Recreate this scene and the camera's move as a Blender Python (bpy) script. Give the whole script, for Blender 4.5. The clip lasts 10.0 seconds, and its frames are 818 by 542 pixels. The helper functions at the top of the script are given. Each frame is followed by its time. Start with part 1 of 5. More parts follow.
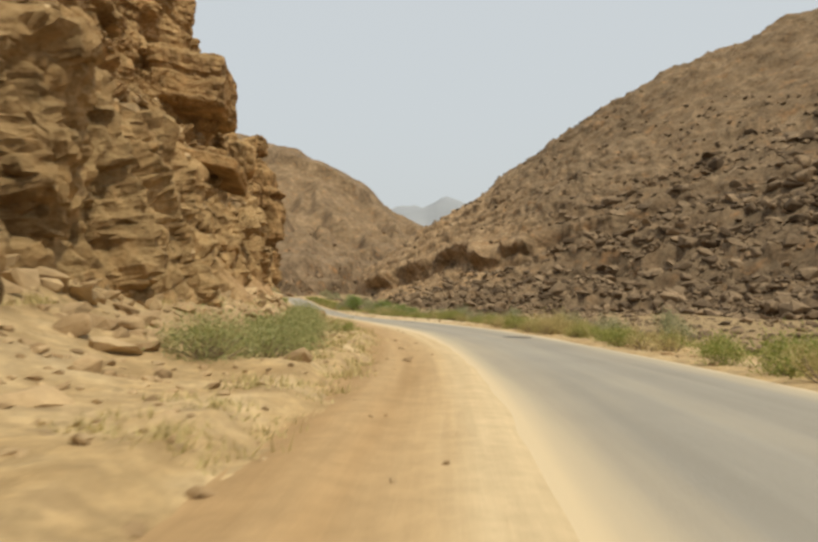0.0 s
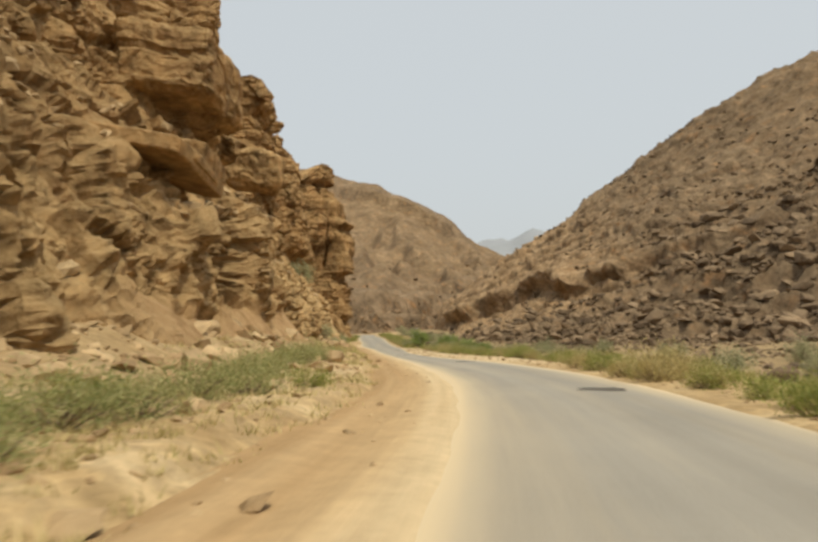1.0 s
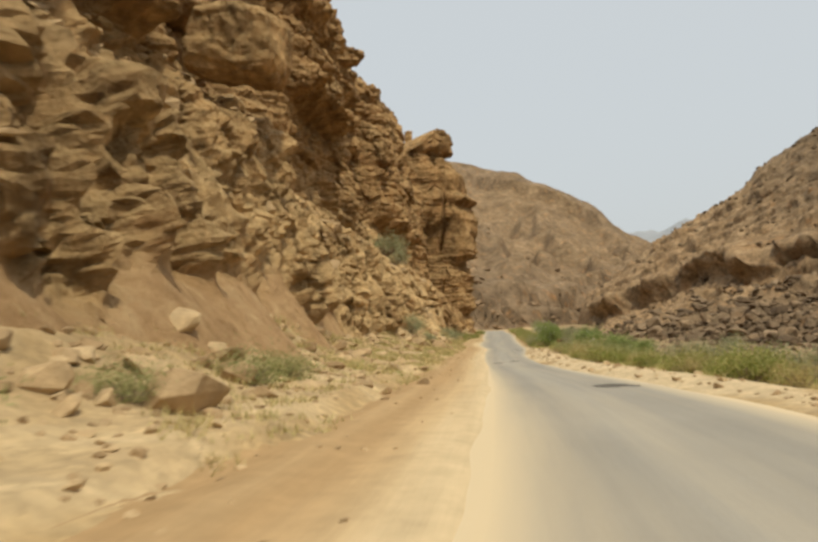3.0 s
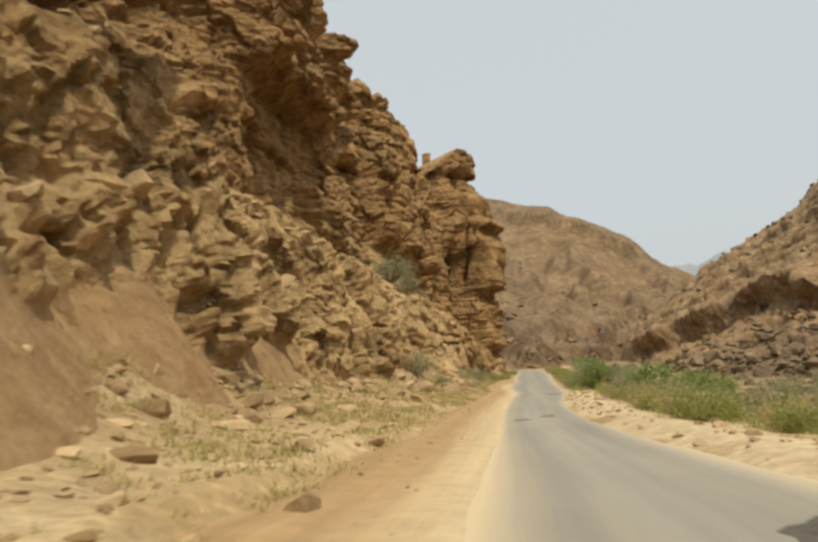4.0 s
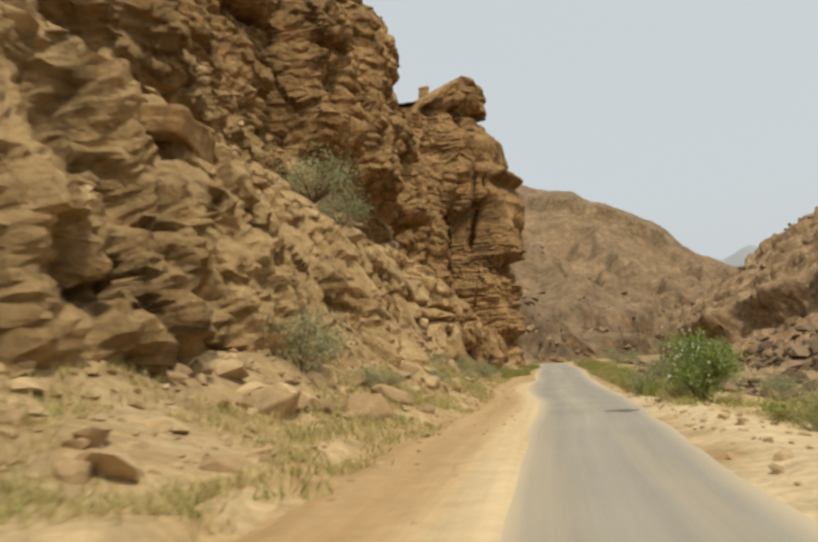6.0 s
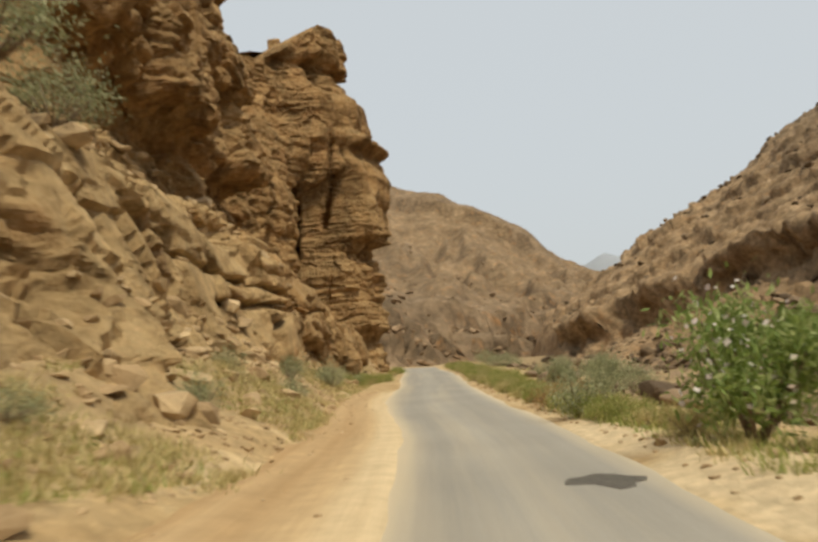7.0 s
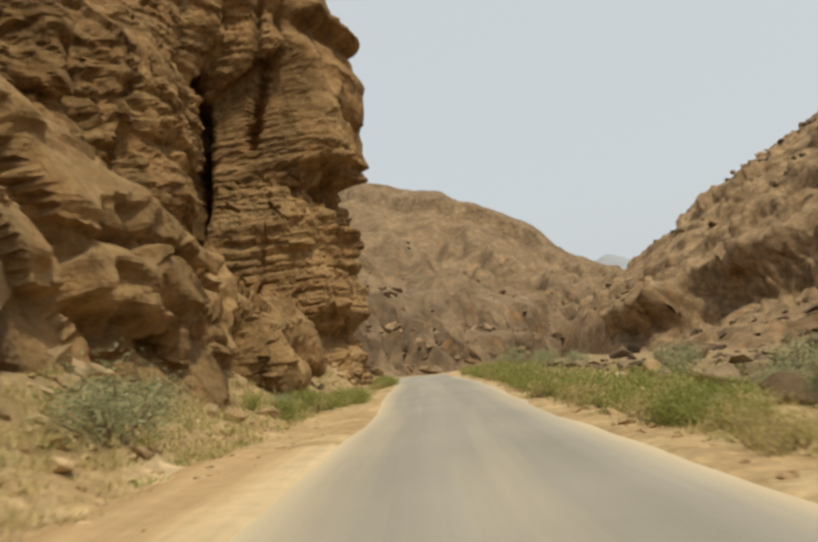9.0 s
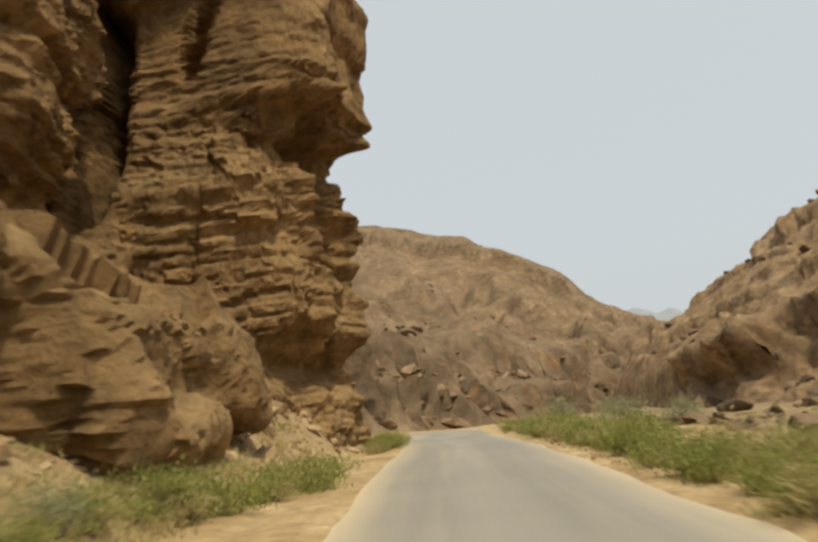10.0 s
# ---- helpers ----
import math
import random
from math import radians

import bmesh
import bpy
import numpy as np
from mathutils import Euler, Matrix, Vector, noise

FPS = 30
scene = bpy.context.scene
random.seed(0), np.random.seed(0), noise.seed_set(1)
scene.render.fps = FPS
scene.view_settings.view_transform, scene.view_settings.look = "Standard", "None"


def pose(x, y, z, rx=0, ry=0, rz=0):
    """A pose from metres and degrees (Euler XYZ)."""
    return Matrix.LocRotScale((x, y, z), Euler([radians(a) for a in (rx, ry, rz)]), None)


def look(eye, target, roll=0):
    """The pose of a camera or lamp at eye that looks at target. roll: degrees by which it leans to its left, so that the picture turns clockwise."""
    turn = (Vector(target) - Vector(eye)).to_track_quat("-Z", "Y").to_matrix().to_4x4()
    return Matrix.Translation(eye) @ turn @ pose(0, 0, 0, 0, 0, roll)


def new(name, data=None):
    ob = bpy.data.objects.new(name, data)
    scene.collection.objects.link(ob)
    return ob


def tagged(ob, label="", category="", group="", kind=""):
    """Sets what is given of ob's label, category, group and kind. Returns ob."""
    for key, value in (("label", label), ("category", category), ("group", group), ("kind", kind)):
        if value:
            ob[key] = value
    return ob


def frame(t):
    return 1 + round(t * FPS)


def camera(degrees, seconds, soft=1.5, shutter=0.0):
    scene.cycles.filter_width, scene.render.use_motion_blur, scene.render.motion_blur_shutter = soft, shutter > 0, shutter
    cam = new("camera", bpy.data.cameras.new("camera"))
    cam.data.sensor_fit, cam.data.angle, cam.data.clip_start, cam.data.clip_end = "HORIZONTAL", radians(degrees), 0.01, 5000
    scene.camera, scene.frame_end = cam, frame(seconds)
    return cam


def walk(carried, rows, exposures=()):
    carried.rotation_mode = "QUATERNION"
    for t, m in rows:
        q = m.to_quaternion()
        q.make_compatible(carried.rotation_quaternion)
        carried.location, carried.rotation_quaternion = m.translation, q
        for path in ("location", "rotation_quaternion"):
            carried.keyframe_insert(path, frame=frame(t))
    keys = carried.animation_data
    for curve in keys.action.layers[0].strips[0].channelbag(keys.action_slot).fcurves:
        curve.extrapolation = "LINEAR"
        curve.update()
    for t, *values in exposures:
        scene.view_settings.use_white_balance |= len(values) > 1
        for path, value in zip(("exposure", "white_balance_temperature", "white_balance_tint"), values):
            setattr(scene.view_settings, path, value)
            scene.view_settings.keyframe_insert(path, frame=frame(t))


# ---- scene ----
cam = camera(54.3, 10.0, soft=2.9, shutter=0.25)
METRES, EYE, TILT, LEAN, TURN = 140.0, 1.3, 2.0, 0.0, 0.0
ROWS = [
    (0.0, 0.0, 0.0, 0.0, -0.0, 0.0, 0.0),
    (0.5, 0.0086, 0.0406, -0.0017, 2.08, 1.56, 1.96),
    (1.0, 0.014, 0.0883, -0.0039, 6.37, 2.63, 1.78),
    (1.5, 0.0161, 0.13, -0.0057, 8.94, 3.67, 3.53),
    (2.0, 0.0152, 0.1786, -0.0077, 13.21, 2.32, 2.22),
    (2.5, 0.0115, 0.2229, -0.01, 15.46, 1.77, 1.57),
    (4.0, -0.0076, 0.3613, -0.015, 19.3, 5.9, 3.72),
    (4.5, -0.0164, 0.4062, -0.0166, 20.72, 5.84, 3.02),
    (5.0, -0.0273, 0.458, -0.0188, 21.31, 5.54, 2.84),
    (6.5, -0.0596, 0.6062, -0.0239, 19.41, 5.75, 4.6),
    (7.0, -0.07, 0.6606, -0.0256, 11.28, 5.34, 3.59),
    (7.5, -0.0796, 0.7108, -0.0276, 10.33, 5.43, 2.44),
    (8.0, -0.0898, 0.7664, -0.0297, 8.31, 6.3, 4.5),
    (8.5, -0.0979, 0.8144, -0.0313, 11.31, 6.08, 5.1),
    (9.0, -0.108, 0.8717, -0.0329, 11.63, 6.12, 6.0),
    (9.5, -0.1169, 0.9211, -0.0341, 12.11, 8.17, 6.56),
    (10.0, -0.1297, 0.9847, -0.0348, 13.23, 9.96, 5.01),
]
walk(cam, [(t, pose(0, 0, EYE, TILT, LEAN, TURN) @ pose(METRES * x, METRES * y, METRES * z, 90 + pitch, roll, yaw)) for t, x, y, z, yaw, pitch, roll in ROWS])


# ---- light ----
SUN_TO = Vector((0.30, -0.34, 0.89)).normalized()
world = bpy.data.worlds.new("world")
scene.world = world
world.use_nodes = True
wn, wl = world.node_tree.nodes, world.node_tree.links
sky = wn.new("ShaderNodeTexSky")
sky.sky_type, sky.sun_disc = "NISHITA", False
sky.sun_elevation = math.asin(SUN_TO.z)
sky.sun_rotation = math.atan2(SUN_TO.x, SUN_TO.y)
sky.air_density, sky.dust_density, sky.ozone_density = 1.0, 8.0, 1.0
haze = wn.new("ShaderNodeMix")      # thin white desert haze over the blue sky
haze.data_type = "RGBA"
haze.inputs[0].default_value = 0.72
haze.inputs[7].default_value = (6.35, 6.7, 6.7, 1)
wl.new(sky.outputs[0], haze.inputs[6])
wl.new(haze.outputs[2], wn["Background"].inputs[0])
wn["Background"].inputs[1].default_value = 0.12
sun = new("sun", bpy.data.lights.new("sun", "SUN"))
sun.data.energy, sun.data.angle, sun.data.color = 2.7, radians(2.0), (0.985, 0.92, 0.725)
sun.matrix_world = look(SUN_TO * 50, (0, 0, 0))
scene.view_settings.exposure = 0.0


# ---- materials ----
class Mat:
    """A node material with short ways to add nodes."""

    def __init__(self, name, rough=0.9, spec=0.2):
        self.m = bpy.data.materials.new(name)
        self.m.use_nodes = True
        self.n, self.l = self.m.node_tree.nodes, self.m.node_tree.links
        self.b = self.n["Principled BSDF"]
        self.b.inputs["Roughness"].default_value = rough
        self.b.inputs["Specular IOR Level"].default_value = spec
        self.pos = self.n.new("ShaderNodeNewGeometry").outputs["Position"]

    def val(self, sock, v):
        if isinstance(v, (int, float)):
            sock.default_value = v
        elif isinstance(v, tuple):
            sock.default_value = (*v, 1) if len(v) == 3 and sock.type == "RGBA" else v
        else:
            self.l.new(v, sock)

    def scaled(self, sx, sy, sz, src=None):
        k = self.n.new("ShaderNodeMapping")
        k.inputs["Scale"].default_value = (sx, sy, sz)
        self.l.new(src or self.pos, k.inputs[0])
        return k.outputs[0]

    def noise(self, scale, detail=4, rough=0.55, vec=None, distort=0.0):
        k = self.n.new("ShaderNodeTexNoise")
        k.inputs["Scale"].default_value, k.inputs["Detail"].default_value = scale, detail
        k.inputs["Roughness"].default_value, k.inputs["Distortion"].default_value = rough, distort
        self.l.new(vec or self.pos, k.inputs["Vector"])
        return k.outputs["Fac"]

    def voronoi(self, scale, vec=None, feature="F1", out="Distance"):
        k = self.n.new("ShaderNodeTexVoronoi")
        k.feature = feature
        k.inputs["Scale"].default_value = scale
        self.l.new(vec or self.pos, k.inputs["Vector"])
        return k.outputs[out]

    def ramp(self, fac, *stops):
        k = self.n.new("ShaderNodeValToRGB")
        e = k.color_ramp.elements
        for i, (p, c) in enumerate(stops):
            el = e[i] if i < 2 else e.new(p)
            el.position, el.color = p, (*c, 1) if isinstance(c, tuple) else (c, c, c, 1)
        self.l.new(fac, k.inputs[0])
        return k.outputs[0]

    def mix(self, fac, a, b, how="MIX"):
        k = self.n.new("ShaderNodeMix")
        k.data_type, k.blend_type = "RGBA", how
        self.val(k.inputs[0], fac), self.val(k.inputs[6], a), self.val(k.inputs[7], b)
        return k.outputs[2]

    def math(self, how, a, b=0.0):
        k = self.n.new("ShaderNodeMath")
        k.operation = how
        self.val(k.inputs[0], a), self.val(k.inputs[1], b)
        return k.outputs[0]

    def bump(self, height, strength, dist, under=None):
        k = self.n.new("ShaderNodeBump")
        k.inputs["Strength"].default_value, k.inputs["Distance"].default_value = strength, dist
        self.l.new(height, k.inputs["Height"])
        if under:
            self.l.new(under, k.inputs["Normal"])
        return k.outputs[0]

    def ramp_value(self, name, *stops):
        """A value that follows a mesh attribute by straight pieces."""
        at = self.n.new("ShaderNodeAttribute")
        at.attribute_name = name
        lo, hi = stops[0][0], stops[-1][0]
        k = self.n.new("ShaderNodeMapRange")
        k.inputs[1].default_value, k.inputs[2].default_value = lo, hi
        self.l.new(at.outputs["Fac"], k.inputs[0])
        return self.ramp(k.outputs[0], *[((p - lo) / (hi - lo), v) for p, v in stops])

    def done(self, colour, normal=None, rough=None):
        self.val(self.b.inputs["Base Color"], colour)
        if normal:
            self.l.new(normal, self.b.inputs["Normal"])
        if rough:
            self.l.new(rough, self.b.inputs["Roughness"])
        return self.m


def rock_material(name, pale, mid, dark, strata=0.5, grain=1.0, speck=0.3, streaks=1.0, dust=(0.50, 0.36, 0.20), dusty=0.8, varnish=0.6, bands=0.9, unit=None, unit_c=None, brown=None, apron=None):
    k = Mat(name, 0.92, 0.15)
    big = k.noise(0.10, 5, 0.62, distort=0.6)
    c = k.ramp(big, (0.36, dark), (0.5, mid), (0.66, pale))
    band = k.noise(1.0, 5, 0.65, k.scaled(0.06 * bands, 0.06 * bands, bands))
    c = k.mix(strata, c, k.ramp(band, (0.38, dark), (0.5, mid), (0.62, pale)))
    stain = k.noise(1.0, 5, 0.6, k.scaled(0.28, 0.28, 0.13), 0.8)
    c = k.mix(k.ramp(stain, (0.48, 0.0), (0.60, varnish)), c, (0.125, 0.07, 0.034))
    if unit:
        # another bed of rock, in its own colours
        u0, u1, u2, us = unit_c
        low = k.ramp(k.noise(us, 6, 0.68, distort=0.5), (0.34, u0), (0.5, u1), (0.66, u2))
        c = k.mix(k.ramp_value(unit, (0.0, 0.0), (1.0, 0.9)), c, low)
    if brown:
        deep = k.ramp(k.noise(0.22, 6, 0.66, distort=0.6), (0.34, (0.18, 0.10, 0.038)), (0.5, (0.285, 0.163, 0.066)), (0.68, (0.42, 0.265, 0.12)))
        c = k.mix(k.ramp_value(brown, (0.0, 0.0), (1.0, 0.95)), c, deep)
    patch = k.noise(0.35 * grain, 7, 0.7, distort=0.4)
    c = k.mix(1.0, c, k.ramp(patch, (0.36, 0.66), (0.5, 1.0), (0.64, 1.2)), "MULTIPLY")
    rust = k.noise(0.33, 4, 0.6, distort=0.5)
    c = k.mix(k.ramp(rust, (0.56, 0.0), (0.70, 0.55)), c, (0.36, 0.185, 0.075))
    fine = k.noise(1.9 * grain, 8, 0.7)
    c = k.mix(1.0, c, k.ramp(fine, (0.3, 0.60), (0.52, 1.0), (0.72, 1.25)), "MULTIPLY")
    cells_c = k.voronoi(1.7 * grain, k.scaled(1, 1, 1.5), out="Color")
    c = k.mix(speck, c, k.mix(1.0, c, k.ramp(cells_c, (0.1, 0.65), (0.9, 1.3)), "MULTIPLY"))
    streak = k.noise(1.0, 5, 0.6, k.scaled(0.9, 0.9, 0.08))
    c = k.mix(streaks, c, k.mix(1.0, c, k.ramp(streak, (0.36, 0.68), (0.5, 1.0)), "MULTIPLY"))
    n = k.bump(k.noise(1.1 * grain, 8, 0.68), 1.0, 0.40)
    n = k.bump(k.noise(5.0 * grain, 7, 0.75), 0.9, 0.12, n)
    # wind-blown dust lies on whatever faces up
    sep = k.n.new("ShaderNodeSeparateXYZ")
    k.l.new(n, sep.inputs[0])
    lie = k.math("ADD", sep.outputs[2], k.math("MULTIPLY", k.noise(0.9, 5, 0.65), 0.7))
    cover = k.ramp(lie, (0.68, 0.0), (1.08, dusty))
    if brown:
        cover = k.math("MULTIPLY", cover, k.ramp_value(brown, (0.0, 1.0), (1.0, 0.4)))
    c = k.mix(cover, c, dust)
    if apron:
        # loose reddish sand washed down from the wall
        loose = k.ramp(k.noise(1.2, 6, 0.65, distort=0.4), (0.34, (0.36, 0.215, 0.10)), (0.5, (0.47, 0.295, 0.145)), (0.68, (0.56, 0.385, 0.205)))
        c = k.mix(k.ramp_value(apron, (0.0, 0.0), (1.0, 0.92)), c, loose)
    return k.done(c, n)


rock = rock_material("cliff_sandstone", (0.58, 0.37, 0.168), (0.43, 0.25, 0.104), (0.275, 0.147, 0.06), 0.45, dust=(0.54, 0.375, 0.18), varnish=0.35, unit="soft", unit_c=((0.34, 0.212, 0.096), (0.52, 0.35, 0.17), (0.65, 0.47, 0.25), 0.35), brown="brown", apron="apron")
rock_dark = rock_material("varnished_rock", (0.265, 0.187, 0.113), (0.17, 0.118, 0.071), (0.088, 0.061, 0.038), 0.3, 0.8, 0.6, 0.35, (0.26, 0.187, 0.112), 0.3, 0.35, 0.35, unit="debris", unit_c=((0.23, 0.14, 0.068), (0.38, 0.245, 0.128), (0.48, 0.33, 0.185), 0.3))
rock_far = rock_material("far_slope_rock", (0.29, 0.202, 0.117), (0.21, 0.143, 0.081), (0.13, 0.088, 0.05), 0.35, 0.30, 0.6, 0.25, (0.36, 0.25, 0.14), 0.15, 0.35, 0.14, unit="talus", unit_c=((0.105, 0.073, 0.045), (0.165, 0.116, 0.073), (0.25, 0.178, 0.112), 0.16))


def boulder_material(name, pale, dark):
    k = Mat(name, 0.92, 0.15)
    info = k.n.new("ShaderNodeObjectInfo").outputs["Random"]
    isl = k.n.new("ShaderNodeNewGeometry").outputs["Random Per Island"]
    r = k.math("FRACT", k.math("ADD", info, isl))
    c = k.ramp(r, (0.0, dark), (1.0, pale))
    c = k.mix(1.0, c, k.ramp(k.noise(1.6, 6, 0.65), (0.3, 0.65), (0.7, 1.2)), "MULTIPLY")
    return k.done(c, k.bump(k.noise(4.0, 6, 0.65), 0.8, 0.08))


boulder_tan = boulder_material("tan_boulder_rock", (0.53, 0.385, 0.215), (0.31, 0.205, 0.105))
boulder_far = boulder_material("far_boulder_rock", (0.34, 0.235, 0.14), (0.19, 0.128, 0.075))
boulder_brown = boulder_material("brown_boulder_rock", (0.30, 0.212, 0.128), (0.095, 0.065, 0.04))


def sand_material():
    k = Mat("sandy_ground", 0.95, 0.1)
    c = k.ramp(k.noise(0.35, 6, 0.65, distort=0.5), (0.32, (0.36, 0.24, 0.115)), (0.5, (0.475, 0.335, 0.17)), (0.68, (0.61, 0.46, 0.265)))
    c = k.mix(k.ramp(k.noise(0.8, 6, 0.7), (0.52, 0.0), (0.68, 0.6)), c, (0.30, 0.215, 0.12))
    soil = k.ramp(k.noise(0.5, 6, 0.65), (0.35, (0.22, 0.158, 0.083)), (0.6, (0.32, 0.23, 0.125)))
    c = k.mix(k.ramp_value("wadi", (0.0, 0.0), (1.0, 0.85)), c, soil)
    c = k.mix(k.ramp_value("pale", (0.0, 0.0), (1.0, 0.9)), c, (0.62, 0.485, 0.30))
    c = k.mix(1.0, c, k.ramp(k.noise(3.0, 7, 0.72), (0.3, 0.74), (0.7, 1.15)), "MULTIPLY")
    c = k.mix(0.35, c, k.mix(1.0, c, k.ramp(k.voronoi(6.0, out="Color"), (0.1, 0.6), (0.9, 1.3)), "MULTIPLY"))
    n = k.bump(k.noise(1.6, 8, 0.68, distort=0.4), 0.8, 0.13)
    return k.done(c, k.bump(k.noise(14.0, 4, 0.7), 0.5, 0.03, n))


def along_road(k, across, along):
    """A vector from the mesh's own across and along values, for streaks that follow the road."""
    out = k.n.new("ShaderNodeCombineXYZ")
    for i, (name, scale) in enumerate((("across", across), ("along", along))):
        at = k.n.new("ShaderNodeAttribute")
        at.attribute_name = name
        k.l.new(k.math("MULTIPLY", at.outputs["Fac"], scale), out.inputs[i])
    return out.outputs[0]


def asphalt_material():
    k = Mat("dusty_asphalt", 0.85, 0.25)
    c = k.ramp(k.noise(0.25, 4, 0.5), (0.3, (0.285, 0.262, 0.22)), (0.7, (0.325, 0.297, 0.247)))
    # tyre tracks and streaks run with the road
    c = k.mix(1.0, c, k.ramp_value("across", (-3.0, 1.0), (-1.9, 0.93), (-1.2, 0.90), (-0.3, 1.04), (0.6, 0.93), (1.3, 0.91), (2.2, 1.02), (3.0, 1.06)), "MULTIPLY")
    c = k.mix(1.0, c, k.ramp(k.noise(1.0, 4, 0.6, along_road(k, 2.2, 0.035)), (0.3, 0.94), (0.7, 1.06)), "MULTIPLY")
    c = k.mix(1.0, c, k.ramp(k.noise(60.0, 3, 0.7), (0.3, 0.88), (0.7, 1.1)), "MULTIPLY")
    drift = k.math("MULTIPLY", k.noise(1.0, 5, 0.6, along_road(k, 0.9, 0.05)), 0.5)
    edge = k.ramp_value("across", (-3.0, 0.8), (-2.55, 0.72), (-2.2, 0.4), (-1.8, 0.17), (-1.2, 0.06), (1.6, 0.04), (2.2, 0.28), (2.6, 0.66), (3.0, 0.8))
    dust = k.math("ADD", drift, k.math("MULTIPLY", edge, k.ramp_value("along", (0.0, 1.0), (45.0, 1.0), (62.0, 1.35), (108.0, 1.3), (130.0, 0.85), (200.0, 0.7))))
    c = k.mix(k.ramp(dust, (0.28, 0.0), (0.85, 0.96)), c, (0.61, 0.485, 0.305))
    return k.done(c, k.bump(k.noise(90.0, 3, 0.7), 0.3, 0.01))


def shoulder_material():
    k = Mat("packed_orange_sand", 0.95, 0.1)
    bank = k.math("ADD", k.ramp_value("across", (0.0, 0.0), (0.45, 0.10), (0.9, 0.42), (1.4, 0.62), (1.8, 0.52), (2.3, 0.8), (3.0, 0.95)), k.math("MULTIPLY", k.noise(1.0, 5, 0.6, along_road(k, 0.9, 0.05)), 0.7))
    c = k.ramp(bank, (0.36, (0.57, 0.44, 0.265)), (0.62, (0.51, 0.365, 0.20)), (1.05, (0.39, 0.257, 0.128)))
    c = k.mix(1.0, c, k.ramp(k.noise(1.0, 5, 0.6, along_road(k, 3.4, 0.09)), (0.32, 0.90), (0.68, 1.08)), "MULTIPLY")
    c = k.mix(1.0, c, k.ramp(k.noise(2.2, 8, 0.75), (0.3, 0.84), (0.7, 1.1)), "MULTIPLY")
    n = k.bump(k.noise(1.0, 5, 0.6, along_road(k, 3.0, 0.12)), 0.35, 0.05)
    return k.done(c, k.bump(k.noise(18.0, 4, 0.7), 0.4, 0.02, n))


def plain_material(name, a, b, scale=8.0, rough=0.8, bump=0.02):
    k = Mat(name, rough, 0.2)
    return k.done(k.ramp(k.noise(scale, 5, 0.6), (0.3, a), (0.7, b)), k.bump(k.noise(scale * 3, 4, 0.6), 0.4, bump))


def leaf_material(name, a, b, c):
    k = Mat(name, 0.6, 0.25)
    isl = k.n.new("ShaderNodeNewGeometry").outputs["Random Per Island"]
    col = k.ramp(isl, (0.0, a), (0.55, b), (1.0, c))
    k.b.inputs["Subsurface Weight"].default_value = 0.0
    tr = k.n.new("ShaderNodeBsdfTranslucent")
    k.l.new(col, tr.inputs[0])
    mx = k.n.new("ShaderNodeMixShader")
    mx.inputs[0].default_value = 0.42
    k.done(col)
    k.l.new(k.b.outputs[0], mx.inputs[1]), k.l.new(tr.outputs[0], mx.inputs[2])
    k.l.new(mx.outputs[0], k.n["Material Output"].inputs[0])
    return k.m


sand = sand_material()
asphalt = asphalt_material()
shoulder_sand = shoulder_material()
patch_tar = plain_material("dark_tar_patch", (0.07, 0.06, 0.05), (0.13, 0.115, 0.09))
bark = plain_material("woody_stem", (0.16, 0.11, 0.07), (0.28, 0.21, 0.14), 20)
leaf_green = leaf_material("oleander_leaf", (0.14, 0.205, 0.045), (0.25, 0.325, 0.085), (0.46, 0.50, 0.22))
flower_white = leaf_material("oleander_petal", (0.72, 0.60, 0.58), (0.80, 0.74, 0.70), (0.85, 0.82, 0.78))
leaf_grey = leaf_material("grey_green_leaf", (0.23, 0.25, 0.125), (0.34, 0.35, 0.185), (0.48, 0.465, 0.28))
leaf_rust = leaf_material("dead_rusty_twig", (0.30, 0.17, 0.07), (0.42, 0.255, 0.11), (0.54, 0.37, 0.19))
leaf_dry = leaf_material("dry_grass_blade", (0.34, 0.29, 0.11), (0.50, 0.41, 0.18), (0.66, 0.54, 0.28))
leaf_sage = leaf_material("sage_green_leaf", (0.22, 0.25, 0.085), (0.34, 0.345, 0.14), (0.50, 0.46, 0.22))
leaf_grass = leaf_material("fresh_grass_blade", (0.18, 0.22, 0.045), (0.30, 0.32, 0.08), (0.48, 0.44, 0.17))
# distance haze is painted into the mountain's pale blue-grey base colour
mountain_mat = plain_material("hazed_far_mountain", (0.27, 0.285, 0.30), (0.31, 0.32, 0.335), 0.01, 1.0, 0.0)


# ---- noise ----
def hashed(ix, iy, iz, seed):
    h = (ix * 374761393 + iy * 668265263 + iz * 2147483647 + seed * 974634111) & 0xFFFFFFFF
    h = ((h ^ (h >> 13)) * 1274126177) & 0xFFFFFFFF
    h = ((h ^ (h >> 16)) * 2246822519) & 0xFFFFFFFF
    return ((h ^ (h >> 15)) & 0xFFFFFF) / 16777216.0


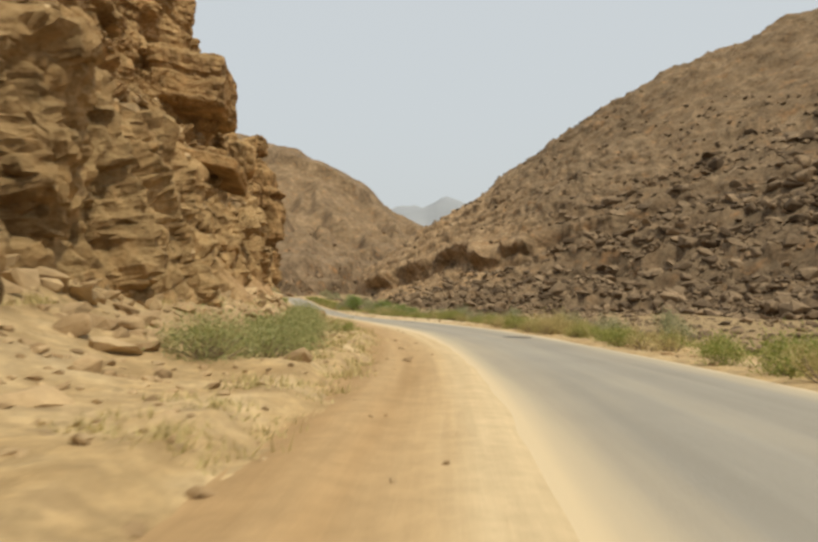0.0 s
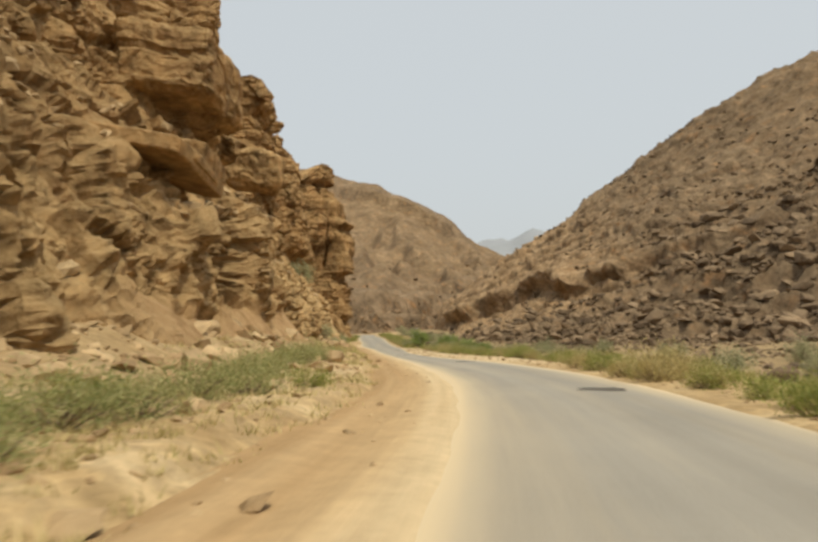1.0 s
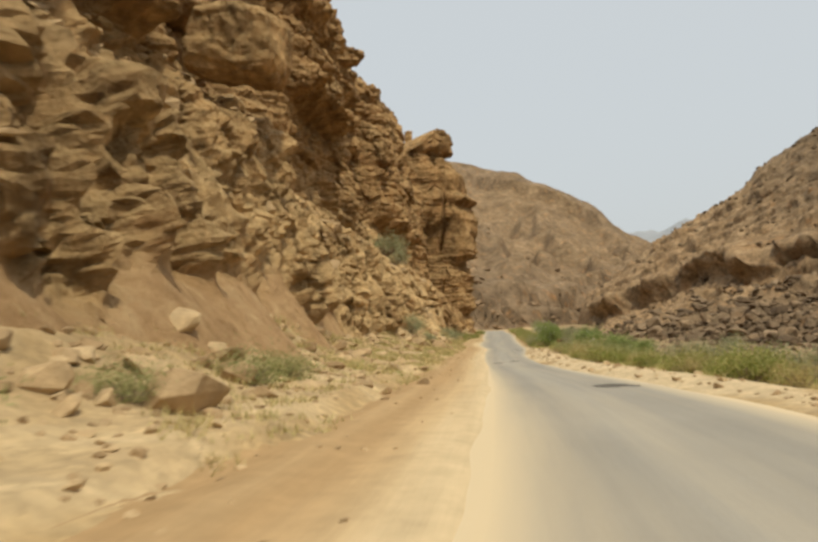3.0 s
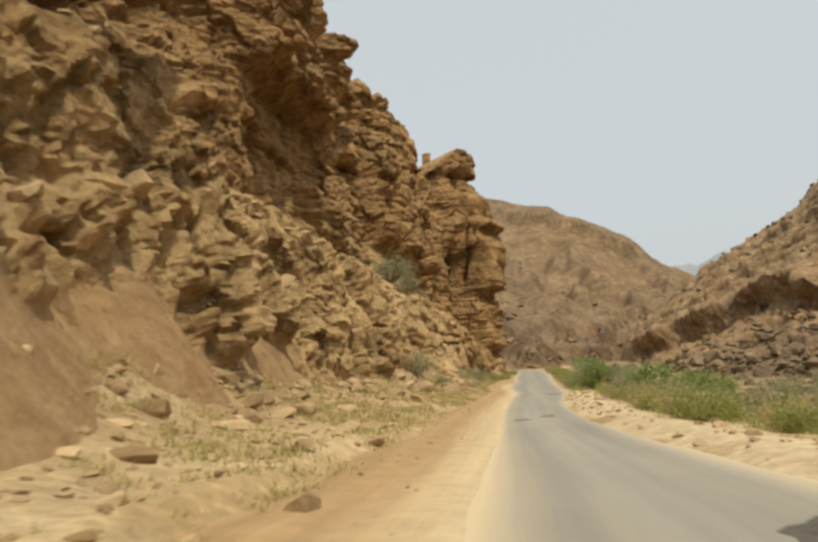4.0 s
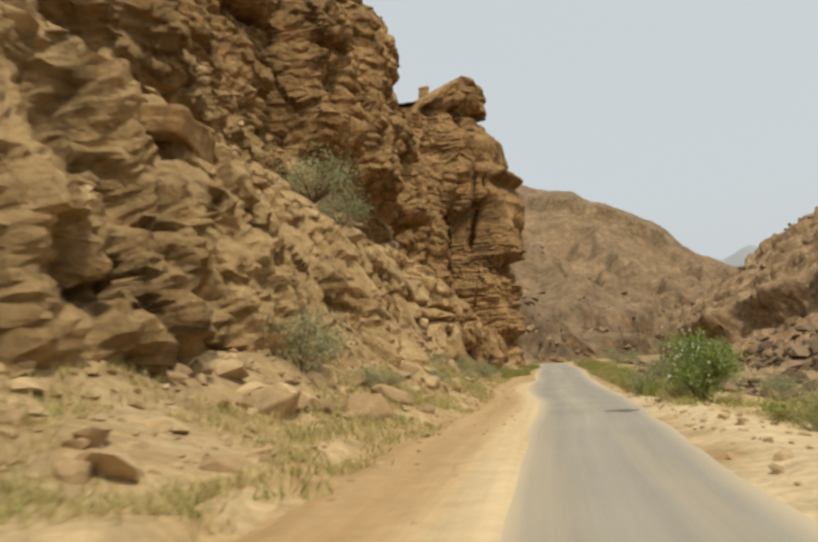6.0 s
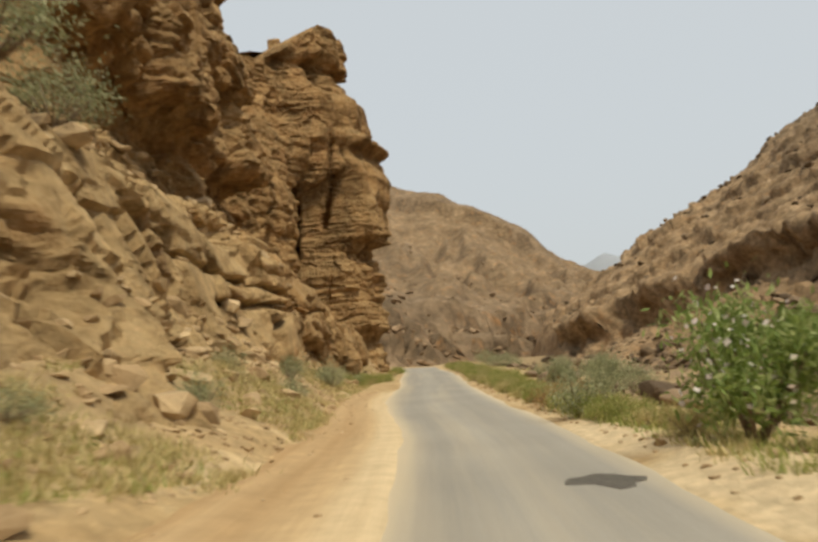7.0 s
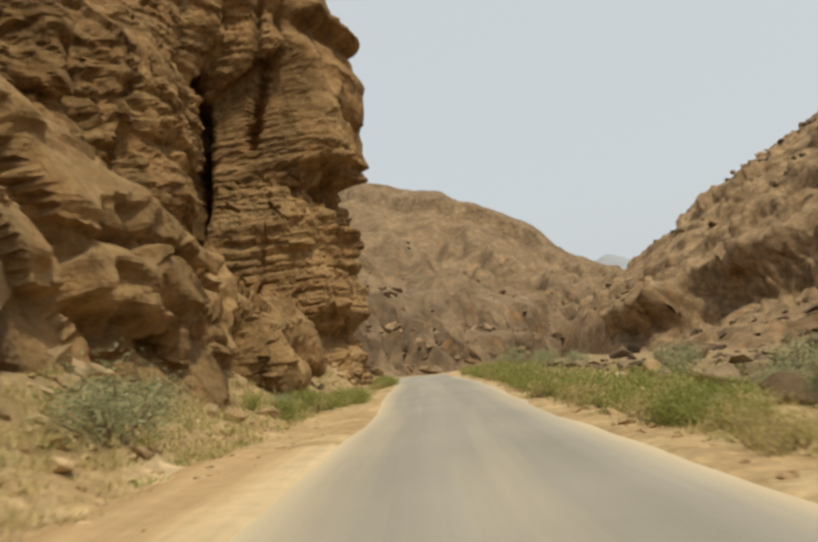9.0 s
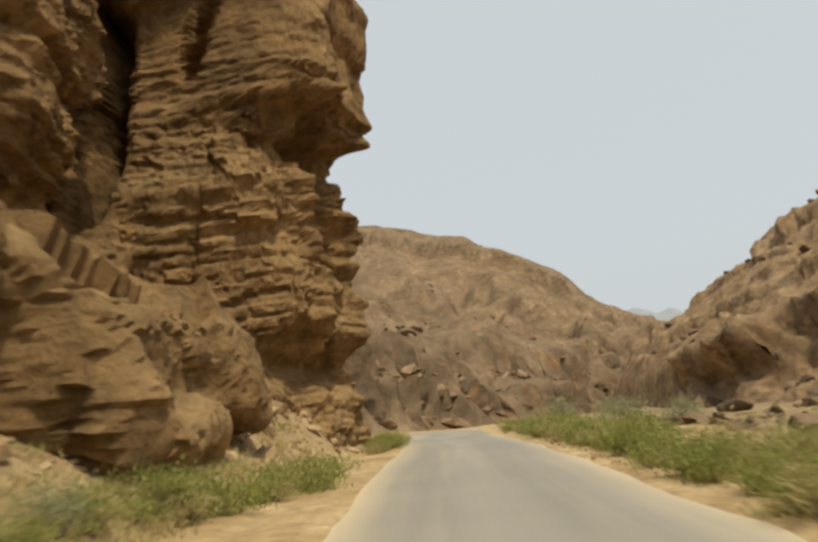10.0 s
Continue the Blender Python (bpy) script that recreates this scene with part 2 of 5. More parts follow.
def vnoise(x, y, z, seed=0):
    """Smooth value noise in -1..1."""
    xi, yi, zi = (np.floor(a).astype(np.int64) for a in (x, y, z))
    fx, fy, fz = x - xi, y - yi, z - zi
    fx, fy, fz = (f * f * (3 - 2 * f) for f in (fx, fy, fz))
    out = 0
    for dx in (0, 1):
        for dy in (0, 1):
            for dz in (0, 1):
                w = (fx if dx else 1 - fx) * (fy if dy else 1 - fy) * (fz if dz else 1 - fz)
                out = out + w * hashed(xi + dx, yi + dy, zi + dz, seed)
    return out * 2 - 1


def fbm(x, y, z, octaves=4, seed=0, gain=0.5):
    out, a = 0, 1.0
    for o in range(octaves):
        out = out + a * vnoise(x * 2**o, y * 2**o, z * 2**o, seed + o)
        a *= gain
    return out


def cells(x, y, z, seed=0):
    """Distance to the nearest and second cell point, and the nearest cell's random value."""
    xi, yi, zi = (np.floor(a).astype(np.int64) for a in (x, y, z))
    f1, f2, rnd = np.full(x.shape, 9.0), np.full(x.shape, 9.0), np.zeros(x.shape)
    for dx in (-1, 0, 1):
        for dy in (-1, 0, 1):
            for dz in (-1, 0, 1):
                cx, cy, cz = xi + dx, yi + dy, zi + dz
                px, py, pz = cx + hashed(cx, cy, cz, seed), cy + hashed(cx, cy, cz, seed + 1), cz + hashed(cx, cy, cz, seed + 2)
                d = np.sqrt((px - x) ** 2 + (py - y) ** 2 + (pz - z) ** 2)
                near = d < f1
                f2 = np.where(near, f1, np.minimum(f2, d))
                rnd = np.where(near, hashed(cx, cy, cz, seed + 3), rnd)
                f1 = np.where(near, d, f1)
    return f1, f2, rnd


def planes(x, y, z, seed=0):
    """Blocks with straight joints: distance to the nearest joint, the block's random value, and a tilted face for each block."""
    xi, yi, zi = (np.floor(a).astype(np.int64) for a in (x, y, z))
    f1, f2 = np.full(x.shape, 9.0), np.full(x.shape, 9.0)
    rnd, face = np.zeros(x.shape), np.zeros(x.shape)
    for dx in (-1, 0, 1):
        for dy in (-1, 0, 1):
            for dz in (-1, 0, 1):
                cx, cy, cz = xi + dx, yi + dy, zi + dz
                qx, qy, qz = cx + hashed(cx, cy, cz, seed) - x, cy + hashed(cx, cy, cz, seed + 1) - y, cz + hashed(cx, cy, cz, seed + 2) - z
                d = np.sqrt(qx * qx + qy * qy + qz * qz)
                near = d < f1
                f2 = np.where(near, f1, np.minimum(f2, d))
                rnd = np.where(near, hashed(cx, cy, cz, seed + 3), rnd)
                face = np.where(near, qy * (hashed(cx, cy, cz, seed + 4) - 0.5) * 2 + qz * (hashed(cx, cy, cz, seed + 5) - 0.35) * 2, face)
                f1 = np.where(near, d, f1)
    return f2 - f1, rnd, face


def smooth(a, b, v):
    t = np.clip((v - a) / (b - a), 0, 1)
    return t * t * (3 - 2 * t)


# ---- plan ----
def curve(*pairs, soft=4.0):
    """A smoothed function through (y, value) pairs."""
    ys, vs = np.array(pairs).T
    fine = np.arange(ys[0], ys[-1], 0.5)
    v = np.interp(fine, ys, vs)
    k = np.exp(-0.5 * (np.arange(-int(6 * soft), int(6 * soft) + 1) * 0.5 / soft) ** 2)
    n = len(k) // 2
    v = np.convolve(np.concatenate([2 * v[0] - v[n:0:-1], v, 2 * v[-1] - v[-2:-n - 2:-1]]), k / k.sum(), "valid")
    return lambda y: np.interp(y, fine, v)


road_z = curve((-60, 0.3), (0, 0), (12, -0.11), (25, -0.22), (40, -0.3), (60, -0.36), (107, -0.41), (122, -0.34), (138, -0.06), (150, 0.25), (167, 0.9), (185, 1.5), (210, 1.8), (250, 2.5), (400, 5), (900, 20))
edge_l = curve((-60, -2), (5, 0.9), (12, 1.3), (22, 1.4), (36, 0.6), (46, -1), (55, -2.7), (64, -4.3), (75, -6.7), (92, -10.2), (110, -13.5), (122, -16.7), (130, -18.7), (145, -20.9), (155, -23.3), (167, -25.2), (180, -29), (400, -60))
edge_r = curve((-60, 4), (12, 6.4), (30, 6), (41, 5), (50, 3.2), (58, 1.2), (65, -1.6), (72, -3.6), (84, -6.2), (103, -8.9), (107, -9.4), (122, -12.2), (130, -13.7), (139, -15.4), (154, -18.1), (168, -21), (180, -24.5), (400, -55))
foot_l = curve((-60, -8), (20, -7.2), (35, -7.4), (50, -8.4), (60, -11.2), (75, -14.8), (88, -16), (100, -17), (113, -18.6), (125, -21.6), (139, -25), (152, -27), (160, -28), (168, -27.2), (190, -27.2), soft=2)


def ground_z(x, y):
    """The height of the valley floor."""
    x, y = np.asarray(x, float), np.asarray(y, float)
    l, r = edge_l(y) - x, x - edge_r(y)
    wob = 0.35 * fbm(x * 0.3, y * 0.3, 0 * x, 3, 5)
    z = road_z(y) - 0.06 + 0.08 * smooth(-0.3, 0.2, l + wob * 0.22) + 0.08 * smooth(-0.3, 0.2, r + wob * 0.3)
    near = smooth(0.2, 1.5, l)
    z = z + near * 0.035 * np.sin(l * 4.2 + 0.8 * wob) * (1 - smooth(2.2, 3, l))
    z = z + 0.26 * smooth(2.3, 2.9, l + 1.3 * wob) * (1 - 0.4 * smooth(130, 145, y))
    gap = np.maximum(edge_l(y) - foot_l(y), 3.0)
    k = np.clip(l / gap, 0, 1.3)
    z = z + 0.7 * np.exp(-((y - 66) / 8.5) ** 2) * smooth(0.7, 1.12, k) + 0.3 * np.exp(-((y - 38) / 9) ** 2) * smooth(0.7, 1.1, k)
    z = z + (1 - smooth(163, 171, y)) * (1.0 * smooth(0.45, 1.1, k) + 0.5 * smooth(0.8, 1.15, k) * (1 + fbm(x * 0.2, y * 0.2, 0 * x, 2, 9)))
    drift = smooth(48, 58, y) * (1 - smooth(104, 116, y))
    z = z + drift * 0.14 * smooth(0.1, 0.9, r) * (1 - smooth(1.2, 2.4, r))
    z = z - (1.5 - 0.7 * smooth(70, 110, y)) * smooth(2.0, 10, r) * (1 - smooth(130, 165, y))
    off = smooth(0.8, 3.5, np.maximum(l, r))
    lump = 0.10 * fbm(x * 0.5, y * 0.5, 0 * x, 4, 21) + 0.5 * fbm(x * 0.06, y * 0.06, 0 * x, 2, 31) * smooth(6, 20, np.maximum(l, r))
    return z + off * lump


def grid(name, X, Y, Z, mat, smooth_on=True):
    n, m = X.shape
    me = bpy.data.meshes.new(name)
    co = np.stack([X, Y, Z], -1).reshape(-1, 3)
    i = np.arange(n * m).reshape(n, m)
    q = np.stack([i[:-1, :-1], i[:-1, 1:], i[1:, 1:], i[1:, :-1]], -1).reshape(-1, 4)
    me.vertices.add(len(co))
    me.vertices.foreach_set("co", co.ravel())
    me.loops.add(q.size)
    me.loops.foreach_set("vertex_index", q.ravel())
    me.polygons.add(len(q))
    me.polygons.foreach_set("loop_start", np.arange(len(q)) * 4)
    me.polygons.foreach_set("use_smooth", np.full(len(q), smooth_on))
    me.materials.append(mat)
    me.update(calc_edges=True)
    me.validate()
    return new(name, me)


def part(name, mesh, parent, label="", m=None):
    ob = new(name, mesh)
    ob.parent = parent
    if m is not None:
        ob.matrix_basis = m
    return tagged(ob, label)


# ---- ground and road ----
u_in = np.concatenate([np.arange(-14, -5, 0.35), np.arange(-5, 6, 0.16), np.arange(6, 16, 0.4)])
u_out = np.geomspace(0.5, 2600, 42)
us = np.concatenate([-14 - u_out[::-1], u_in, 16 + u_out])
ys = np.concatenate([-5 - np.geomspace(0.5, 500, 18)[::-1], np.arange(-5, 60, 0.22), np.arange(60, 190, 0.3), 190 + np.geomspace(0.4, 3600, 70)])
U, Y = np.meshgrid(us, ys)
mid_y = np.clip(Y, -40, 178)
X = (edge_l(mid_y) + edge_r(mid_y)) / 2 + U
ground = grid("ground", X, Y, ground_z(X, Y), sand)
wild = smooth(3.8, 8.0, X - edge_r(np.clip(Y, -50, 390)) + 1.5 * fbm(X * 0.3, Y * 0.3, 0 * X, 2, 25))
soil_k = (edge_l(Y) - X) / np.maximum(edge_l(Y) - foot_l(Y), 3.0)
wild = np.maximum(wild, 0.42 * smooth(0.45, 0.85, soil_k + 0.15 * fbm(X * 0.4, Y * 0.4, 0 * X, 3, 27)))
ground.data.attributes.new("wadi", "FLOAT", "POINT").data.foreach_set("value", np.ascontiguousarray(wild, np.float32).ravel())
verge = X - edge_r(np.clip(Y, -50, 390)) + 0.8 * fbm(X * 0.5, Y * 0.5, 0 * X, 3, 29)
bank = edge_l(np.clip(Y, -50, 390)) - X + 0.5 * fbm(X * 0.4, Y * 0.4, 0 * X, 3, 33)
pale_v = np.maximum(smooth(-0.6, 0.2, verge) * (1 - smooth(1.2, 2.6, verge)) * (0.08 + 0.92 * smooth(46, 56, Y) * (1 - smooth(108, 120, Y))), 0.35 * smooth(2.4, 3.0, bank) * (1 - smooth(3.6, 6.0, bank)) * (1 - smooth(70, 100, Y)) * smooth(20, 34, Y))
ground.data.attributes.new("pale", "FLOAT", "POINT").data.foreach_set("value", np.ascontiguousarray(pale_v, np.float32).ravel())
tagged(ground, "tan sandy valley floor with ruts and gravel", "ground", kind="structure")

t_road = np.concatenate([np.arange(-25, 176, 0.5)])
pts = [((edge_l(t) - 0.5), (edge_r(t) + 0.5), t, t) for t in t_road]
for a in np.linspace(0, 70, 24)[1:]:
    ca, sa = math.cos(radians(a)), math.sin(radians(a))
    cx, cy = -25.0 - 22, 175.5
    pts.append((cx + (22 - 3.2) * ca, cx + (22 + 3.2) * ca, cy + (22 - 3.2) * sa, cy + (22 + 3.2) * sa))
RX, RY, RZ = [], [], []
for xl, xr, yl, yr in pts:
    k = np.linspace(0, 1, 13)
    RX.append(xl + (xr - xl) * k), RY.append(yl + (yr - yl) * k)
    RZ.append(road_z(RY[-1]) - 0.02 * (2 * k - 1) ** 2)
road = grid("road", np.array(RX), np.array(RY), np.array(RZ), asphalt)


def streak_values(ob, across, along):
    for name, v in (("across", across), ("along", along)):
        ob.data.attributes.new(name, "FLOAT", "POINT").data.foreach_set("value", np.ascontiguousarray(v, np.float32).ravel())


half = np.array([math.hypot(b - a, d - c) / 2 for a, b, c, d in pts])[:, None]
streak_values(road, np.linspace(-3, 3, 13)[None, :] + 0 * half, np.arange(len(pts))[:, None] * 0.5 + np.zeros((1, 13)))
tagged(road, "narrow worn grey asphalt road dusted with sand", "road", kind="structure")

lw = np.linspace(-0.35, 3.3, 46)
sy_ = np.arange(-5, 150, 0.25)
LW, SY = np.meshgrid(lw, sy_)
LW = LW * (1 - 0.28 * smooth(118, 140, SY))
SX = edge_l(SY) - LW
SZ = ground_z(SX, SY) + 0.006 - 0.06 * smooth(2.3, 2.9, LW + 1.3 * 0.35 * fbm(SX * 0.3, SY * 0.3, 0 * SX, 3, 5)) - 0.3 * smooth(136, 150, SY)
shoulder = grid("road_shoulder", SX, SY, SZ, shoulder_sand)
streak_values(shoulder, LW, SY)
tagged(shoulder, "smooth packed orange sand shoulder with wheel ruts", "road shoulder", kind="structure")

# ---- left cliff ----
line = [(y, foot_l(y)) for y in np.concatenate([np.arange(-40, 8, 1.0), np.arange(8, 168, 0.16)])]
plan = [(x, y) for y, x in line]
for a in np.linspace(0, 80, 72)[1:]:
    plan.append((-27.2 - 8 + 8 * math.cos(radians(a)), 167.9 + 8 * math.sin(radians(a))))
ex, ey = plan[-1]
for d in np.arange(0.5, 40, 0.5):
    plan.append((ex - d, ey + 0.18 * d))
P = np.array(plan)
T = np.gradient(P, axis=0)
k = np.exp(-0.5 * (np.arange(-25, 26) / 10) ** 2)
T = np.stack([np.convolve(np.pad(T[:, i], 25, "edge"), k / k.sum(), "valid") for i in (0, 1)], 1)
T /= np.linalg.norm(T, axis=1)[:, None]
N = np.stack([T[:, 1], -T[:, 0]], 1)      # towards the road
top = np.interp(P[:, 1], [-40, 20, 50, 63, 68, 75, 79, 83, 85, 90, 96, 99, 110, 120, 126, 131, 138, 142, 144, 151, 156, 160, 162, 164, 170], [30, 30, 32, 33, 27, 31, 36, 36, 31, 29.5, 29, 27, 27.5, 28.5, 31.5, 32, 33, 31, 28.5, 28.5, 29.4, 30.8, 33.6, 35.4, 35.4])
s_len = np.concatenate([[0], np.cumsum(np.linalg.norm(np.diff(P, axis=0), axis=1))])
V = np.concatenate([np.linspace(-0.08, 1, 300), 1 + np.array([0.004, 0.01, 0.03, 0.06, 0.1, 0.2, 0.4])])
Vg, Sg = np.meshgrid(V, s_len)
Tg = np.repeat(top[:, None], len(V), 1)
PX, PY = np.repeat(P[:, :1], len(V), 1), np.repeat(P[:, 1:], len(V), 1)
Zg = np.minimum(Vg, 1.0) * Tg - np.maximum(Vg - 1, 0) * 9
inset = np.interp(Zg, [-3, 0, 4, 7, 9, 12, 16, 22, 30, 40], [-0.3, 0, 0.9, 2.0, 4.2, 6.3, 7.4, 8.8, 10.5, 13])
inset += np.maximum(Vg - 1, 0) * 30
inset += 1.5 * smooth(95, 100, PY) * (1 - smooth(122, 128, PY)) * smooth(0, 4, Zg) * (1 - smooth(8, 12, Zg))

# a sandy apron leans against the foot of the fluted wall
apron_top = 2.2 + 0.6 * np.exp(-((PY - 66) / 6) ** 2) + 0.9 * vnoise(Sg * 0.3, 0 * Sg, 0 * Sg, 291)
apron = smooth(28, 36, PY) * (1 - smooth(76, 83, PY))
inset -= apron * 0.5 * np.clip(apron_top - Zg, 0, 3.0)


def buttress(y0, y1, z0, z1, out, edge=1.2, zedge=1.2):
    """A bulge of the wall between two stations and two heights."""
    k = smooth(y0 - edge, y0 + edge, PY) * (1 - smooth(y1 - edge, y1 + edge, PY))
    return out * k * smooth(z0 - zedge, z0 + zedge, Zg) * (1 - smooth(z1 - zedge, z1 + zedge, Zg))


inset -= buttress(-40, 33, 8, 60, 1.0, 4, 3)
inset += buttress(35.5, 42.5, 5.2, 7.0, 0.5, 1.0, 0.6)
inset -= buttress(52, 63, 12.5, 19, 2.2, 0.8, 0.5)
inset -= buttress(50, 63, 19, 60, 1.6, 0.8, 0.6)
inset -= buttress(60, 77, 8, 17, 2.1, 3, 1.5)
inset -= buttress(84, 97, 17.5, 26.5, 3.8, 1, 0.7)
inset -= buttress(84, 97, 23.5, 26.5, 1.4, 1, 0.6)
inset -= buttress(75, 83, 24, 60, 3.7, 0.8, 1)
inset -= buttress(82, 99, 11, 18, 1.6, 2, 1)
inset -= buttress(114, 141, 13, 60, 3.0, 1, 1)
inset -= buttress(132, 142, 25, 60, 1.1, 1, 1)
inset += buttress(122, 131, 22, 60, 1.0, 1, 1)
inset -= buttress(104, 111.5, 23, 60, 2.4, 1, 1)
inset += buttress(112.5, 117, 23, 60, 3.0, 0.8, 1)
inset += buttress(143, 153, 9, 60, 1.6, 1, 2)
inset -= buttress(157, 200, 5, 60, 2.4, 1, 1)
inset -= buttress(159, 200, 9, 24, 1.6, 1, 1)
inset -= buttress(162, 200, 13.5, 60, 2.6, 1, 0.4)
inset -= buttress(161, 200, 23, 31, 2.2, 1, 0.8)
inset -= buttress(160, 200, 31.5, 60, 3.6, 1, 0.7)
inset -= buttress(138, 157, -5, 6.5, 0.7, 1.5, 0.6)
inset += buttress(158, 200, -5, 7, 0.5, 1, 1.5)
# the overhanging nose of the last pillar: brow, chin and neck
inset -= smooth(159, 163, PY) * np.interp(Zg, [0, 3, 4.5, 6, 7, 9, 10, 11, 12, 13.6, 14.5, 14.8, 17, 19, 20, 24, 28, 29.5, 32, 36], [0.5, 0.7, 0.6, -0.2, -0.1, 0.2, 0.2, 0.4, 0.8, 0.7, 0.6, 1.2, 1.3, 1.8, 2.3, 1.2, 1.8, 0.1, -0.8, -1.0])

w = smooth(146.5, 148.5, PY) * (1 - smooth(161, 162.5, PY)) * (1 - smooth(17, 23, Zg))
inset = inset * (1 - w) + w * np.interp(Zg, [-3, 0, 4, 5.5, 7, 12, 24], [-0.3, 0, 1.0, 3.0, 5.0, 5.8, 8.5])

NX, NY = np.repeat(N[:, :1], len(V), 1), np.repeat(N[:, 1:], len(V), 1)
bx, by, bz = PX - NX * inset, PY - NY * inset, Zg
warp = 0.5 * fbm(bx * 0.25, by * 0.25, bz * 0.25, 3, 3)
warp2 = 0.4 * fbm(bx * 0.8, by * 0.8, bz * 0.8, 2, 6)
pinn = smooth(150, 158, PY)
shelf = np.interp(PY, [20, 34, 42, 55, 62, 68, 76, 82, 87, 93, 100, 130, 160], [7.5, 7.5, 8.6, 10.2, 9.4, 10.6, 11.0, 9.0, 7.6, 8.4, 8.6, 8.0, 7.6])
upper = smooth(-0.5, 0.9, Zg - shelf + 1.6 * warp)
lower = 1 - upper


def blocky(sh, sv, seed, crack, wide, lean=0.8, bend=0.25):
    """Offsets of jointed blocks with slanting plane faces, and cracks between them."""
    gap, rnd, face = planes(bx / sh + bend * warp, by / sh + bend * warp2, bz / sv + bend * warp, seed)
    return (rnd - 0.5) * 2 + lean * face - crack * (1 - smooth(0.0, wide, gap))


def ridged(f, octaves, seed, flat=1.0):
    """Sharp-crested noise, 0 in the hollows."""
    out, a = 0, 1.0
    for o in range(octaves):
        q = f * 2.05**o
        out = out + a * (1 - np.abs(vnoise(bx * q, by * q, bz * q * flat, seed + o))) ** 2
        a *= 0.5
    return out - 1.0


def pillow(h, l, seed, pz=4.0, ps=5.0):
    """Bedded blocks with rounded edges: each block's random value, and its body from 0 in the joints to 1."""
    zz = bz / h + 0.45 * vnoise(bz / h * 0.7, 0 * bz, 0 * bz, seed) + 0.35 * warp / h + 0.02 * Sg / h
    bi = np.floor(zz).astype(np.int64)
    q = Sg / (l * (0.6 + 0.9 * hashed(bi, 0 * bi, 0 * bi, seed + 1))) + 7 * hashed(bi, 0 * bi, 0 * bi, seed + 2) + 0.22 * vnoise(bz / h * 1.3, Sg / l, 0 * bz, seed + 3)
    si = np.floor(q).astype(np.int64)
    body = np.sqrt((1 - np.abs(2 * (zz - bi) - 1) ** pz) * (1 - np.abs(2 * (q - si) - 1) ** ps))
    return hashed(bi, si, 0 * bi, seed + 4) - 0.5, body


def lumps(size, seed, flat=1.0):
    """Rounded stones set in the wall: 0 between them, up to 1 on the proudest."""
    f1, f2, rnd = cells(bx / size + 0.3 * warp, by / size, bz / size * flat, seed)
    return np.sqrt(np.clip(1 - (f1 / 0.75) ** 2, 0, 1)) * (0.35 + 0.65 * rnd)


big, mid, small = blocky(7.0, 4.2, 11, 0.9, 0.04, 1.3), blocky(2.8, 1.7, 17, 0.12, 0.04, 2.1), blocky(1.1, 0.7, 23, 0.06, 0.06, 2.0)
great = blocky(5.2, 3.4, 29, 0.6, 0.03, 1.5, 0.1) * 0.75 + blocky(2.1, 1.3, 37, 0.25, 0.04, 1.6, 0.1) * 0.22
(r1, b1), (r2, b2), (r3, b3) = pillow(4.4, 6.0, 211, 5, 7), pillow(2.0, 2.2, 221), pillow(0.62, 1.3, 231)
broken = smooth(-0.25, 0.3, fbm(bx * 0.13, by * 0.13, bz * 0.13, 2, 241))
beds = bz * 0.62 + 1.6 * warp + 0.5 * fbm(0 * bz, 0 * bz, bz * 0.5, 2, 15) + 0.03 * Sg
bed_i = np.floor(beds).astype(np.int64)
edge_b = np.minimum(beds % 1.0, 1 - beds % 1.0)
strata = (hashed(bed_i, 0 * bed_i, 0 * bed_i, 4) - 0.5) * 1.2 - 0.5 * (1 - smooth(0.0, 0.10, edge_b))
thin = beds * 4.3 + 0.5 * warp2
thin_i = np.floor(thin).astype(np.int64)
patch_m = smooth(-0.15, 0.35, fbm(bx * 0.16, by * 0.16, bz * 0.16, 2, 19))
strata = strata + patch_m * (0.18 * (hashed(thin_i, thin_i * 0 + np.floor(Sg / 3 + warp).astype(np.int64), 0 * thin_i, 7) - 0.5) - 0.08 * (1 - smooth(0.0, 0.2, np.minimum(thin % 1.0, 1 - thin % 1.0))))
cols = (1 - np.abs(vnoise(Sg * 0.22 + 0.5 * warp, bz * 0.03, 0 * bz, 45))) ** 2 * 1.3 - 0.7
splits = (1 - np.abs(vnoise(Sg * 0.55 + 0.4 * warp, bz * 0.07, 0 * bz, 47))) ** 2 * 1.4 - 0.8
runs = (1 - np.abs(vnoise(Sg * 0.5 + 0.5 * warp, bz * 0.06, 0 * bz, 41))) ** 2 * 1.6 + (1 - np.abs(vnoise(Sg * 1.0 + 0.9 * warp, bz * 0.12, 0 * bz, 43))) ** 2 * 0.8 - 1.25
crag = ridged(0.45, 5, 51, 0.75)
slabs = smooth(94, 108, PY) * (1 - smooth(155, 158, PY))
bedded = 1.9 * r1 + 1.0 * (b1 - 0.8) + (0.3 + 0.7 * broken) * (0.85 * r2 + 0.55 * (b2 - 0.8)) + (0.1 + 0.6 * broken) * (0.2 * r3 + 0.16 * (b3 - 0.75))
